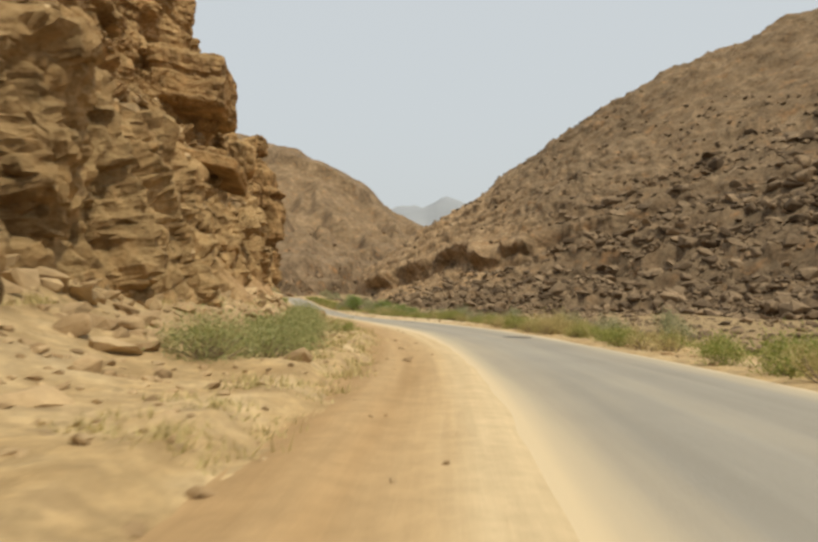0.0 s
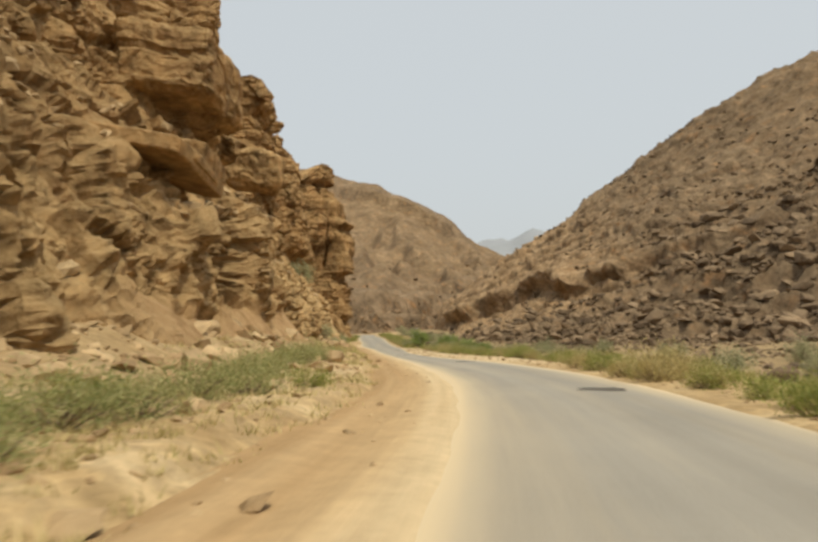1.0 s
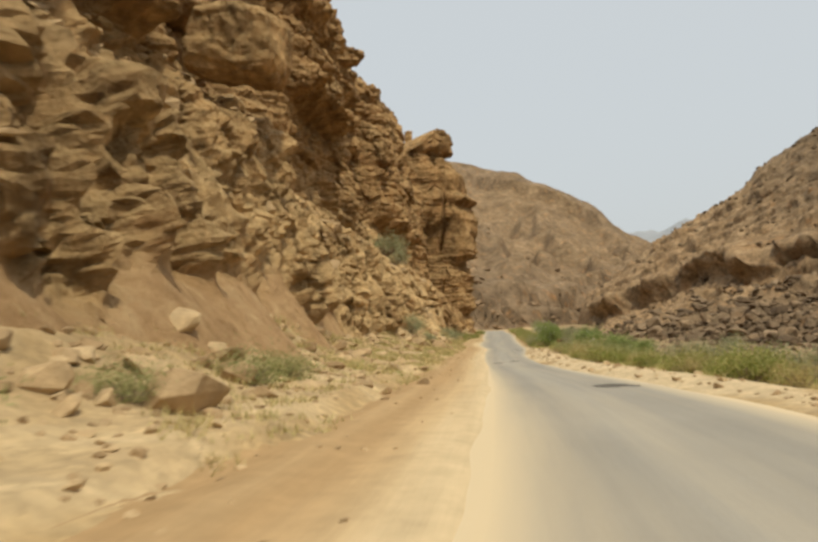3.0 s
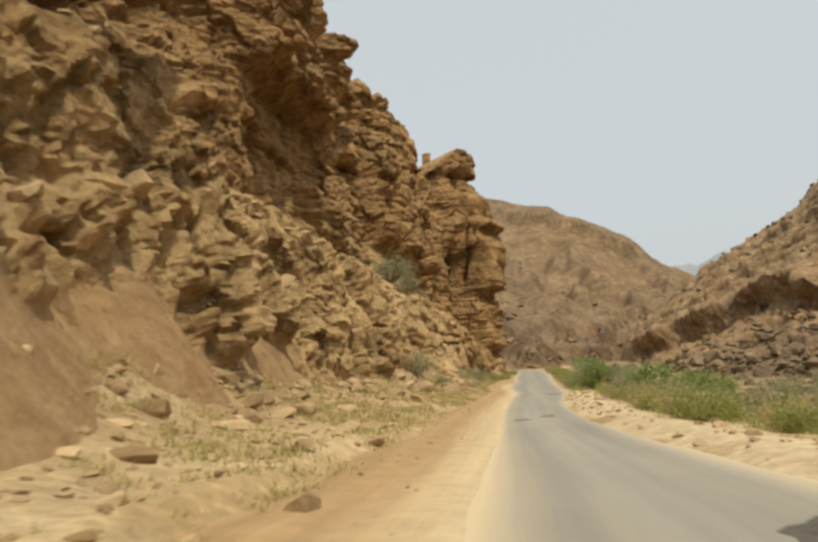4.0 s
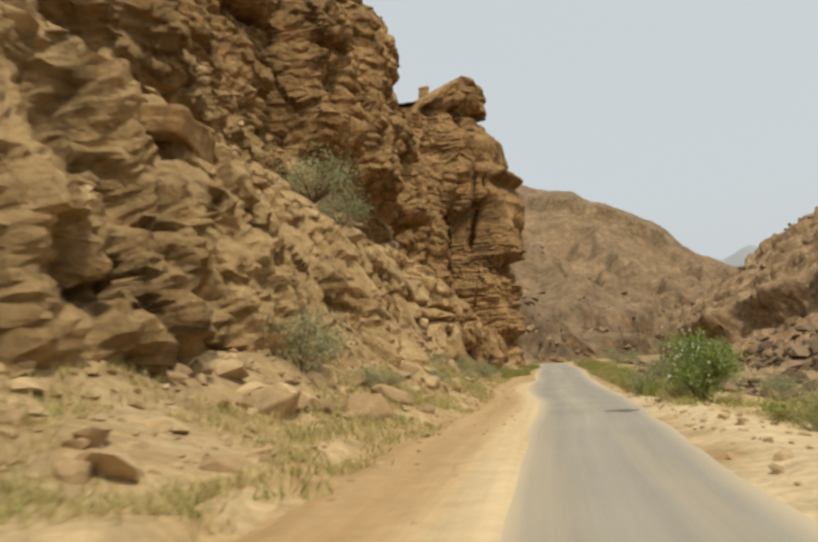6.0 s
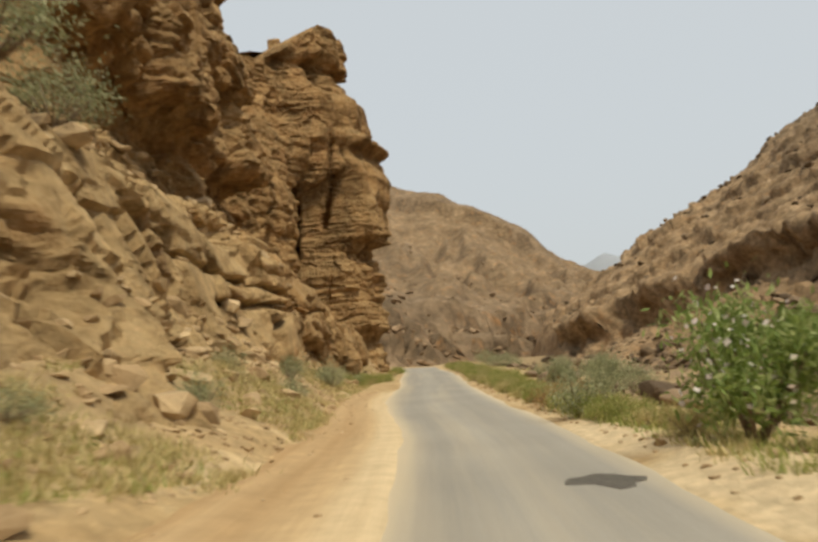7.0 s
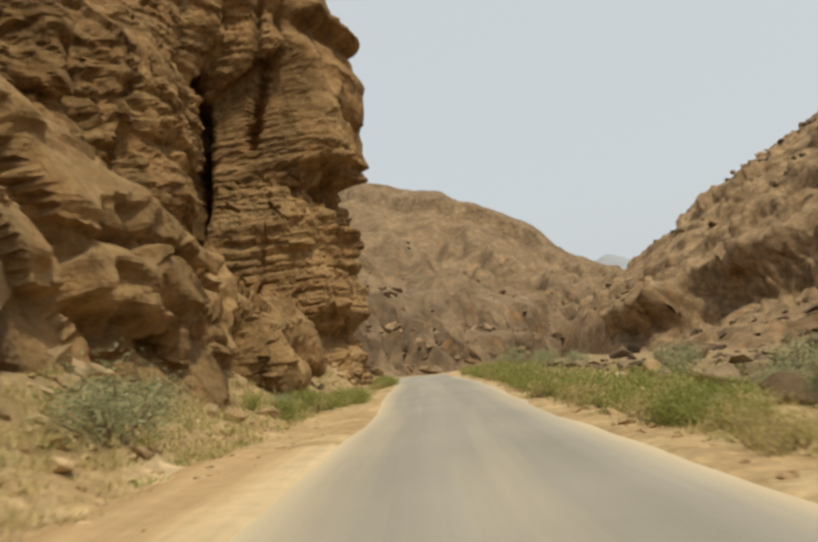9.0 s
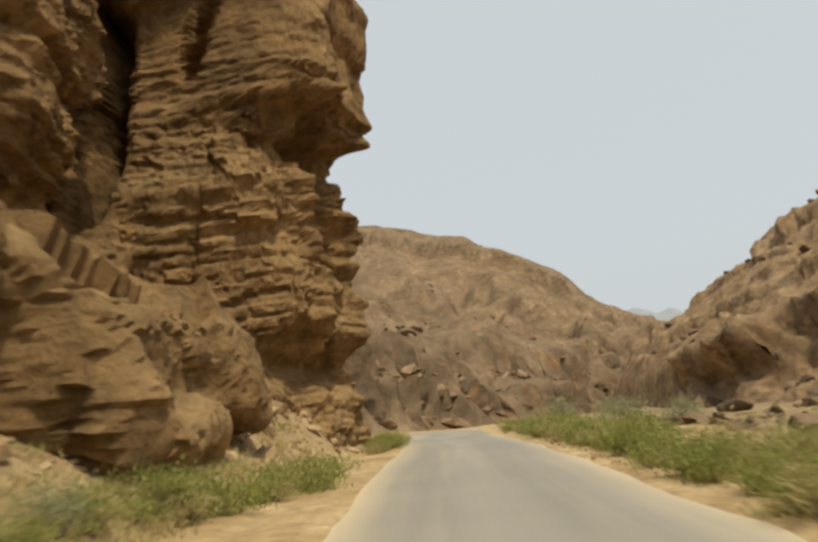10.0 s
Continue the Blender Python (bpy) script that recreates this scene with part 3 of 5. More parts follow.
rise = upper * ((0.9 * bedded + 0.3 * big) * (1 - 0.45 * pinn) + 0.05 * small + strata * (0.12 + 0.03 * pinn) + cols * (0.5 + 0.9 * pinn) + (0.35 + 0.35 * pinn) * splits + 0.2 * crag)
# fluted conglomerate: upright ribs, stones standing proud and tall hollows between them
hole, _, hole_r = cells(Sg / 1.9 + 0.4 * warp, bz / 3.6 + 0.3 * warp2, 0 * bz, 251)
hollow = (hole_r > 0.45) * (1 - smooth(0.24, 0.38, hole)) * smooth(2.0, 3.2, bz + warp)
nook, _, nook_r = cells(Sg / 0.8, bz / 1.2 + 0.3 * warp2, 0 * bz, 255)
conglom = 1.5 * runs + 0.35 * crag + 0.2 * ridged(1.25, 2, 65, 0.4) + 0.2 * lumps(0.9, 265, 0.8) - 2.0 * hollow - 0.5 * (nook_r > 0.6) * (1 - smooth(0.15, 0.4, nook)) - 0.15
ribs = (1 - np.abs(vnoise((PY + 0.5 * bz) * 0.75 + 0.5 * warp, (bz - 0.6 * PY) * 0.09, 0 * bz, 161))) ** 2 + 0.5 * (1 - np.abs(vnoise((PY + 0.5 * bz) * 1.6, (bz - 0.6 * PY) * 0.2, 0 * bz, 163))) ** 2 - 0.7
conglom = conglom + 0.9 * ribs * smooth(78, 86, PY) * (1 - smooth(96, 99, PY))
apron = apron * (1 - smooth(-0.5, 0.5, bz + 0.8 * warp - apron_top))
conglom = conglom * (1 - 0.93 * apron) * (0.18 + 0.82 * smooth(0.6, 2.0, bz + warp))
rise += lower * (1 - pinn) * (conglom * (1 - slabs) + slabs * (great + 0.18 * crag + 0.35 * ribs))
low_bed = 1 - smooth(11, 15, bz + 2 * warp)
r4, b4 = pillow(0.85, 4.0, 281, 6, 10)
ledges = 1.0 * r4 + 0.4 * (b4 - 0.8)
rise += pinn * ledges * (0.12 + 0.28 * low_bed)
rise += lower * pinn * (0.12 * mid + 0.06 * small + strata * 0.3 * low_bed + 0.25 * crag + 0.6 * cols)
rise += 0.8 * fbm(bx * 0.12, by * 0.12, bz * 0.12, 2, 71)
# deep joints that part the last pillar from the wall
for yj, z0, z1, wj, deep, slope in ((161.4, 7.5, 21, 0.6, 8.5, 0.3), (162.6, 19, 33, 0.45, 3.0, 0.1), (150.6, 9, 22, 0.7, 2.2, 0.04), (165.0, 17, 30, 0.35, 0.9, 0.04), (142.6, 8, 33, 0.7, 2.5, 0.04), (113.2, 9, 30, 0.6, 2.0, 0.04), (64.2, 10, 20, 0.3, 1.8, 0.04), (99.0, 11, 30, 0.6, 2.0, 0.04)):
    rise -= deep * np.exp(-((PY - yj - 0.6 * warp - slope * (bz - 14)) / wj) ** 2) * smooth(z0, z0 + 3, bz) * (1 - smooth(z1 - 2, z1, bz))
# the rounded column beside the deep joint
colm = np.clip(1 - ((PY - 156.2 - 0.25 * (bz - 14)) / 3.3) ** 2, 0, 1) * smooth(8.5, 10, bz) * (1 - smooth(20, 26, bz))
rise = rise * (1 - 0.4 * smooth(0, 0.2, colm)) + 1.7 * np.sqrt(colm)
# broad smooth faces in the lower wall
shear = PY + 0.45 * (bz - 4) + 0.5 * warp
face = (smooth(98.0, 98.8, shear) * (1 - smooth(102.6, 103.2, shear)) + smooth(110.5, 111.2, shear) * (1 - smooth(113, 113.6, shear))) * smooth(0.6, 1.2, bz) * (1 - smooth(7.6, 8.4, bz))
rise = rise * (1 - 0.88 * face) + 0.25 * face


chip_gap, chip_r, chip_f = planes(bx / 2.6, by / 2.6 + 0.25 * bz, bz / 1.9, 153)
chips = 0.75 * chip_f + 0.28 * (chip_r - 0.5) - 0.30 * (chip_r > 0.45) * (1 - smooth(0.0, 0.035, chip_gap)) + 0.10 * crag


def panel(y0, y1, under, over, out, edge=0.12, left=0.93, chip=1.0, deep=0.95):
    """A broad plane face between two stations and two broken edges, undercut below."""
    w = 0.4 * vnoise(PY * 0.9, bz * 0.3, 0 * bz, 151) + 0.15 * warp2
    across = smooth(y0 - edge, y0 + edge, PY + 0.3 * (bz - 4)) * (1 - smooth(y1 - edge, y1 + edge, PY + 0.3 * (bz - 4)))
    m = across * smooth(under - edge, under + edge, bz + w) * (1 - smooth(over - edge, over + edge, bz + w))
    cut = across * (1 - smooth(under - 0.2, under, bz + w))
    return m, rise * (1 - left * m) * (1 - 0.4 * cut) + (out + chip * chips) * m - cut * deep


run = PY - 126
m, rise = panel(117.5, 126.0, 2.0 + 0.05 * run, 6.6 - 0.10 * run, 0.75 + 0.05 * run + 0.10 * (bz - 4), chip=0.4)
m2, rise = panel(126.3, 135.6, 1.9 - 0.03 * run, 7.0 - 0.16 * run, 0.9 - 0.03 * run + 0.16 * (bz - 4), chip=0.4)
flat_m = m + m2
for z0, slope, ya, yb in ((5.0, -0.03, 117, 132), (4.2, 0.05, 120, 131.5), (3.0, 0.42, 126, 131), (2.6, -0.6, 121, 124)):
    rise -= 0.7 * (m + m2) * np.exp(-((bz - z0 - slope * run - 0.15 * warp2) / 0.10) ** 2) * smooth(ya - 0.3, ya + 0.3, PY) * (1 - smooth(yb - 0.3, yb + 0.3, PY))
run = PY - 142
m, rise = panel(136.6, 147.2, 2.7 - 0.06 * run, 7.4 - 0.30 * run, 0.7 - 0.02 * run + 0.09 * (bz - 4), chip=0.8, deep=0.45)
flat_m = np.clip(flat_m + m, 0, 1)
# two great rounded blocks at the foot of the last pillar, undercut below
for yc, zc, ry, rz, out in ((150.6, 3.6, 2.9, 3.1, 2.1), (155.4, 3.3, 3.1, 2.3, 1.9)):
    ball = np.clip(1 - (np.abs(PY - yc + 0.15 * (bz - zc) + 0.3 * warp2) / ry) ** 4 - (np.abs(bz - zc + 0.3 * warp) / rz) ** 4, 0, 1)
    skin = smooth(0, 0.15, ball)
    rise = rise * (1 - 0.85 * skin) + skin * (out * ball ** 0.22 + 0.8 * chips + 0.10 * (bz - zc))
    rise -= 0.9 * smooth(yc - ry, yc - ry + 0.6, PY) * (1 - smooth(yc + ry - 0.6, yc + ry, PY)) * (1 - smooth(zc - rz - 0.1, zc - rz + 0.3, bz))
rise -= 1.5 * np.exp(-((PY - 147.5 - 0.2 * warp) / 0.22) ** 2) * (1 - smooth(4.5, 5.5, bz))
# the overhanging brow is massive and smooth
massive = pinn * smooth(161, 164, PY) * smooth(13, 15, bz) * (1 - smooth(27, 30, bz))
rise = rise * (1 - 0.62 * massive) + massive * 0.25 * cols
rise *= 1 - smooth(1.0, 1.05, Vg) * 0.7


def softened(a, sigma):
    """The same values with breaks worn over a few steps of the grid, both ways."""
    n = int(3 * sigma) + 1
    w = np.exp(-0.5 * (np.arange(-n, n + 1) / sigma) ** 2)
    w /= w.sum()
    for ax in (0, 1):
        pad = np.pad(a, [(n, n) if i == ax else (0, 0) for i in (0, 1)], "edge")
        a = sum(c * np.take(pad, np.arange(i, i + a.shape[ax]), ax) for i, c in enumerate(w))
    return a


def facets(x, y, z, size, seed):
    """Chipped faces: each cell of rock is one slanting plane, about -0.5 to 0.5, broken at its joints."""
    x, y, z = x / size, y / size, z / size
    xi, yi, zi = (np.floor(a).astype(np.int64) for a in (x, y, z))
    best = np.full(x.shape, 9.0)
    win = [np.zeros(x.shape, np.int64) for _ in range(3)]
    for dx in (-1, 0, 1):
        for dy in (-1, 0, 1):
            for dz in (-1, 0, 1):
                c = xi + dx, yi + dy, zi + dz
                d = sum((ci + hashed(*c, seed + i) - v) ** 2 for i, (ci, v) in enumerate(zip(c, (x, y, z))))
                near = d < best
                best = np.where(near, d, best)
                win = [np.where(near, ci, wi) for ci, wi in zip(c, win)]
    q = [ci + hashed(*win, seed + i) - v for i, (ci, v) in enumerate(zip(win, (x, y, z)))]
    h = [hashed(*win, seed + i) for i in (3, 4, 5)]
    return (q[0] * (h[0] - 0.5) + q[1] * (h[1] - 0.5) + q[2] * (h[2] - 0.35)) * 1.5 + 0.35 * (h[0] + h[2] - 1)


def facing(x, y, z, towards_x, towards_y, towards_z):
    """Unit normals of a grid, on the side of the given direction."""
    co = np.stack([x, y, z], 0)
    n = np.cross(np.gradient(co, axis=1), np.gradient(co, axis=2), axis=0)
    n /= np.maximum(np.linalg.norm(n, axis=0), 1e-6)
    return n * np.sign(np.sum(n[0] * towards_x + n[1] * towards_y + n[2] * towards_z))


def ridges(x, y, z, f, octaves, seed, flat=1.0):
    """Sharp-crested noise about zero at any place."""
    out, a = 0, 1.0
    for o in range(octaves):
        q = f * 2.05**o
        out = out + a * ((1 - np.abs(vnoise(x * q, y * q, z * q * flat, seed + o))) ** 2 - 0.4)
        a *= 0.55
    return out


worn = smooth(146, 148, PY) * (1 - smooth(158, 160, PY)) * (1 - smooth(8, 10, bz))
worn = np.maximum(worn, smooth(138, 140, PY) * (1 - smooth(149, 151, PY)) * smooth(5.5, 7, bz) * (1 - smooth(11, 13, bz)))
rise = softened(rise, 0.9) * (1 - worn) + softened(rise, 3.0) * worn
CX, CY, CZ = bx + NX * rise, by + NY * rise, Zg + 0.1 * softened(mid, 1.5) * upper
# lay the columns of the mesh evenly along the face itself, so that sides of buttresses are as fine as fronts
stride = np.sqrt(np.mean(np.sum(np.diff(np.stack([CX, CY, CZ], 0), axis=1)[:, :, 20:260] ** 2, axis=0), axis=1))
stride[PY[:-1, 0] < 8] = 0.3
reach = np.concatenate([[0], np.cumsum(stride)])
place = np.interp(np.arange(0, reach[-1], 0.18), reach, np.arange(len(reach)))
lo = np.minimum(place.astype(int), len(reach) - 2)
part_k = (place - lo)[:, None]


def even(a):
    return a[lo] * (1 - part_k) + a[lo + 1] * part_k


CX, CY, CZ, NX, NY, PY, Zg, Vg, inset = (even(a) for a in (CX, CY, CZ, NX, NY, PY, Zg, Vg, inset))
side = (1 - smooth(0.3, 0.7, np.gradient(place)))[:, None]
CX, CY, CZ = (a * (1 - side) + softened(a, 2.5) * side for a in (CX, CY, CZ))
upper, lower, pinn, slabs, apron, massive, face, flat_m, patch_m, warp = (even(a) for a in (upper, lower, pinn, slabs, apron, massive, face, flat_m, patch_m, warp))
# worn detail stands off the true face of the rock, whichever way it looks
out_n = facing(softened(CX, 3), softened(CY, 3), softened(CZ, 3), NX, NY, 0 * NX)
fluted = lower * (1 - pinn) * (1 - slabs) * (1 - apron)
plain = (1 - 0.7 * np.clip(massive + face + apron + flat_m, 0, 1)) * (1 - 0.5 * slabs * lower)
f1, f2, stone_r = cells(CX / 0.9, CY / 0.9, CZ / 0.8, 301)
g1, _, grit_r = cells(CX / 0.42, CY / 0.42, CZ / 0.38, 305)
chipped = 1 - fluted - apron
block_m = smooth(136, 138, PY) * (1 - smooth(157.5, 159, PY)) * (1 - smooth(5.5, 7.5, CZ))
upper_bed = np.maximum(0.45 * upper * (1 - pinn) * patch_m, pinn * (0.55 + 0.45 * (1 - smooth(11, 15, CZ + 2 * warp))) * (1 - 0.8 * smooth(147, 149, PY) * (1 - smooth(157, 159, PY)) * (1 - smooth(6, 7.5, CZ))))
fine = plain * (0.08 + 0.10 * fluted) * ridges(CX, CY, CZ, 0.8, 4, 311, 0.9)
fine += chipped * (1 - 0.5 * np.clip(massive + face, 0, 1)) * (1 - 0.9 * flat_m) * ((0.5 - 0.25 * pinn + 0.15 * block_m) * facets(CX, CY, CZ, 2.4, 331) + (0.24 - 0.1 * pinn) * facets(CX, CY, CZ * 1.4, 1.1, 341)) + 0.10 * plain * facets(CX, CY, CZ * 1.3, 0.5, 351)
# beds of uneven thickness weather back by different amounts
for thick, amp, seed in ((1.1, 0.30, 401), (0.42, 0.14, 405)):
    bed = CZ / thick + 0.5 * vnoise(0 * CZ, 0 * CZ, CZ / thick * 0.6, seed) + 0.6 * warp + 0.02 * PY
    bed_n = np.floor(bed).astype(np.int64)
    lip = bed - bed_n
    fine += amp * plain * upper_bed * (hashed(bed_n, np.floor(PY / 5 + 2 * warp).astype(np.int64), 0 * bed_n, seed + 1) - 0.5 - 0.3 * (1 - smooth(0.0, 0.2, np.minimum(lip, 1 - lip))))
fine += 0.8 * block_m * softened(facets(CX, CY, CZ * 0.9, 3.4, 431), 1.5)
fine += fluted * (0.2 * ridges(CX, CY, CZ, 0.9, 3, 321, 0.4) + 0.6 * facets(CX, CY, CZ * 0.6, 1.5, 411) + 0.3 * facets(CX, CY, CZ * 0.8, 0.7, 421) + 0.14 * np.sqrt(np.clip(1 - (f1 / 0.6) ** 2, 0, 1)) * (stone_r > 0.45) + 0.10 * np.sqrt(np.clip(1 - (g1 / 0.6) ** 2, 0, 1)) * (grit_r > 0.4))
fine += 0.10 * upper * plain * (np.abs((CZ * 1.9 + 1.5 * warp) % 1.0 - 0.5) - 0.25) * patch_m * 2
# joints in the side of the last pillar
for xj, z0, z1, wj, deep in ((-34.2, 8.5, 23, 0.42, 2.8), (-31.3, 14, 26, 0.22, 0.7), (-30.2, 4, 11, 0.16, 0.45)):
    fine -= deep * np.exp(-((CX - xj - 0.12 * (CZ - 13) * (deep < 2) + 0.3 * warp) / wj) ** 2) * smooth(158, 159.5, CY) * (1 - smooth(166, 168, CY)) * smooth(z0, z0 + 1.5, CZ) * (1 - smooth(z1 - 3, z1, CZ))
# cracks and breaks in the flat slabs
fine += 0.4 * flat_m * facets(CX, CY, CZ * 1.5, 2.8, 441)
for z0, slope, ya, yb in ((5.0, -0.03, 117, 134), (4.2, 0.05, 120, 133), (3.0, 0.42, 126, 131), (2.6, -0.6, 121, 124), (6.0, -0.1, 126, 135), (5.2, -0.16, 138, 146)):
    fine -= 0.5 * flat_m * np.exp(-((CZ - z0 - slope * (PY - 126) * (ya < 136) - 0.3 * warp) / 0.11) ** 2) * smooth(ya - 0.3, ya + 0.3, PY) * (1 - smooth(yb - 0.3, yb + 0.3, PY))
fine *= 1 - smooth(1.0, 1.05, Vg)
CX, CY, CZ = CX + out_n[0] * fine, CY + out_n[1] * fine, CZ + out_n[2] * fine
cliff_wall = grid("cliff_wall", CX, CY, CZ, rock, False)
soft_v = (1 - smooth(6.5, 10.5, Zg + 3 * warp - 4 * smooth(84, 90, PY))) * (1 - smooth(124, 134, PY + 3 * warp)) * (0.55 + 0.45 * smooth(45, 80, PY))
cliff_wall.data.attributes.new("soft", "FLOAT", "POINT").data.foreach_set("value", np.ascontiguousarray(soft_v, np.float32).ravel())
brown_v = np.maximum(smooth(134, 141, PY + 4 * warp) * (0.68 + 0.32 * smooth(6, 11, Zg + 2 * warp)), (0.35 + 0.27 * smooth(62, 70, PY)) * smooth(40, 52, PY) * smooth(8.5, 11, Zg + 3 * warp))
brown_v = np.maximum(brown_v, 0.42 * (1 - smooth(44, 60, PY + 3 * warp)) * (0.5 + 0.5 * smooth(3, 6, Zg + 2 * warp)))
cliff_wall.data.attributes.new("apron", "FLOAT", "POINT").data.foreach_set("value", np.ascontiguousarray(apron, np.float32).ravel())
cliff_wall.data.attributes.new("brown", "FLOAT", "POINT").data.foreach_set("value", np.ascontiguousarray(brown_v, np.float32).ravel())
tagged(cliff_wall, "towering tan sandstone cliff, eroded and layered, beside the road", "cliff", kind="structure")

# the high ground behind the cliff
py_, pu = np.meshgrid(np.arange(-40, 169, 3.0), np.concatenate([np.arange(11, 30, 2.0), np.arange(30, 150, 6.0)]), indexing="ij")
crown = np.interp(py_, P[:len(line), 1], np.convolve(np.pad(top[:len(line)], 40, "edge"), np.ones(81) / 81, "valid"))
plateau = grid("plateau", foot_l(py_) - pu, py_, crown - 6.0 - 0.10 * (pu - 11) + 1.2 * fbm(pu * 0.08, py_ * 0.08, 0 * pu, 3, 181) * smooth(14, 30, pu), rock)
tagged(plateau, "rough sandstone high ground behind the cliff edge", "plateau", kind="structure")

# ---- right hill ----
FOOT = np.array([(220, -60), (150, 0), (90, 60), (60, 92), (40, 112), (22, 128), (8, 140), (-3, 152), (-9, 168), (-12, 190), (-14, 212), (-17, 250), (-22, 290), (-24, 330), (0, 400)], float)


def foot_gap(x, y):
    """Signed distance up the slope from the hill's foot line."""
    best, side = np.full(x.shape, 1e9), np.zeros(x.shape)
    for (ax, ay), (cx, cy) in zip(FOOT[:-1], FOOT[1:]):
        dx, dy = cx - ax, cy - ay
        t = np.clip(((x - ax) * dx + (y - ay) * dy) / (dx * dx + dy * dy), 0, 1)
        d = np.hypot(x - ax - t * dx, y - ay - t * dy)
        sg = np.sign((x - ax) * dy - (y - ay) * dx)
        side = np.where(d < best, sg, side)
        best = np.minimum(best, d)
    return best * side


def hill_beds(x, y, z):
    """Hard beds that dip with the slope: where a place lies in them from 0 to 1, their thickness, and how far they stand out."""
    s = z - 0.28 * x + 1.5 * fbm(x * 0.05, y * 0.05, 0 * x, 3, 87)
    f, thick = 0 * s, 0 * s + 1
    for top_s, h in ((8.5, 5.5), (13.2, 2.0), (20.0, 2.8)):
        inside = (s > top_s - h) & (s < top_s)
        f = np.where(inside, (s - top_s + h) / h, f)
        thick = np.where(inside, h, thick)
    first = (thick > 5) * 0.85 * smooth(140, 158, y) * (1 - smooth(15, 35, x))
    return f, thick, np.maximum(first, smooth(-0.38, 0.18, fbm(x * 0.07, y * 0.07, z * 0.05, 3, 89) + 0.25 * smooth(130, 170, y)) * (0.12 + 0.88 * smooth(135, 165, y) * (1 - 0.7 * smooth(18, 40, x))))


def hill_z(x, y):
    x, y = np.asarray(x, float), np.asarray(y, float)
    w = 6 * fbm(x * 0.02, y * 0.02, 0 * x, 3, 81)
    u = foot_gap(x, y) + w * 0.5
    north = smooth(185, 240, y)
    up = np.maximum(u, 0)
    gentle = 0.30 * up + 0.40 * np.maximum(up - 14, 0)
    steep = 7.5 * smooth(0, 5, up) + 0.9 * up
    z = np.where(u < 0, u * 0.6, gentle * (1 - north) + steep * north)
    crest = 19 + 0.53 * x - 0.10 * (y - 270) - np.interp(x, [-15, -8, 0, 10, 25, 40, 70, 100, 140], [3, 4, 3, 2, -0.5, -2.5, -1.5, 3, 6]) + 5 * fbm(x * 0.035, y * 0.035, 0 * x, 3, 85)
    k = 5.0
    z = -k * np.log(np.exp(-np.clip(z, -50, 300) / k) + np.exp(-np.clip(crest, -50, 300) / k))
    f1, f2, rnd = cells(x / 5, y / 5, z / 5, 91)
    _, _, rnd2 = cells(x / 2.2, y / 2.2, z / 2.2, 93)
    sharp = (1 - np.abs(vnoise(x * 0.14, y * 0.14, z * 0.14, 95))) ** 2 + 0.5 * (1 - np.abs(vnoise(x * 0.33, y * 0.33, z * 0.33, 96))) ** 2 - 0.8
    z = z + smooth(0, 6, u) * ((rnd - 0.5) * 0.6 + (1.0 + 1.3 * (1 - smooth(140, 165, y))) * sharp)
    f, thick, amount = hill_beds(x, y, z)
    z = z + smooth(0, 4, u) * thick * amount * (smooth(0.55, 0.98, f) - f)
    rough = (rnd2 - 0.5) * 0.4 + 0.3 * fbm(x * 0.8, y * 0.8, 0 * z, 2, 99)
    return z + road_z(y) - 0.9 + smooth(0, 6, u) * rough


hx = np.concatenate([np.arange(-30, 40, 0.33), np.arange(40, 60, 0.55), np.arange(60, 130, 0.9), np.arange(130, 330, 3)])
hy = np.concatenate([np.arange(20, 110, 1.2), np.arange(110, 140, 0.6), np.arange(140, 218, 0.36), np.arange(218, 290, 0.6), np.arange(290, 420, 2)])
HX, HY = np.meshgrid(hx, hy)
HZ = hill_z(HX, HY)
# the hard beds overhang the soft ones
hf, ht, ha = hill_beds(HX, HY, HZ - road_z(HY) + 0.9)
HU = foot_gap(HX, HY)
gy, gx = np.gradient(HU, hy, hx)
norm = np.maximum(np.hypot(gx, gy), 0.3)
jut = (0.2 + 0.13 * ht) * ht * ha * smooth(0.30, 0.90, hf) * (1 - smooth(0.97, 1.0, hf)) * smooth(2, 7, HU)
jut = jut * (1.0 + 0.3 * vnoise(HX * 0.22, HY * 0.22, HZ * 0.15, 107))
jut += 0.35 * smooth(2, 6, HU) * vnoise(HX * 0.5, HY * 0.5, HZ * 0.9, 101) + 0.5 * smooth(2, 6, HU) * (cells(HX / 3.2, HY / 3.2, HZ / 1.5, 103)[2] - 0.5)
jut = softened(jut, 1.3)
HX, HY = HX - gx / norm * jut, HY - gy / norm * jut
hn = facing(softened(HX, 2), softened(HY, 2), softened(HZ, 2), 0 * HX, 0 * HX, 1 + 0 * HX)
chip = smooth(0, 5, HU) * (0.6 * facets(HX, HY, HZ * 1.6, 3.2, 361) + 0.35 * facets(HX, HY, HZ * 1.6, 1.4, 371))
HX, HY, HZ = HX + hn[0] * chip, HY + hn[1] * chip, HZ + hn[2] * chip
hillside = grid("hillside", HX, HY, HZ, rock_dark)
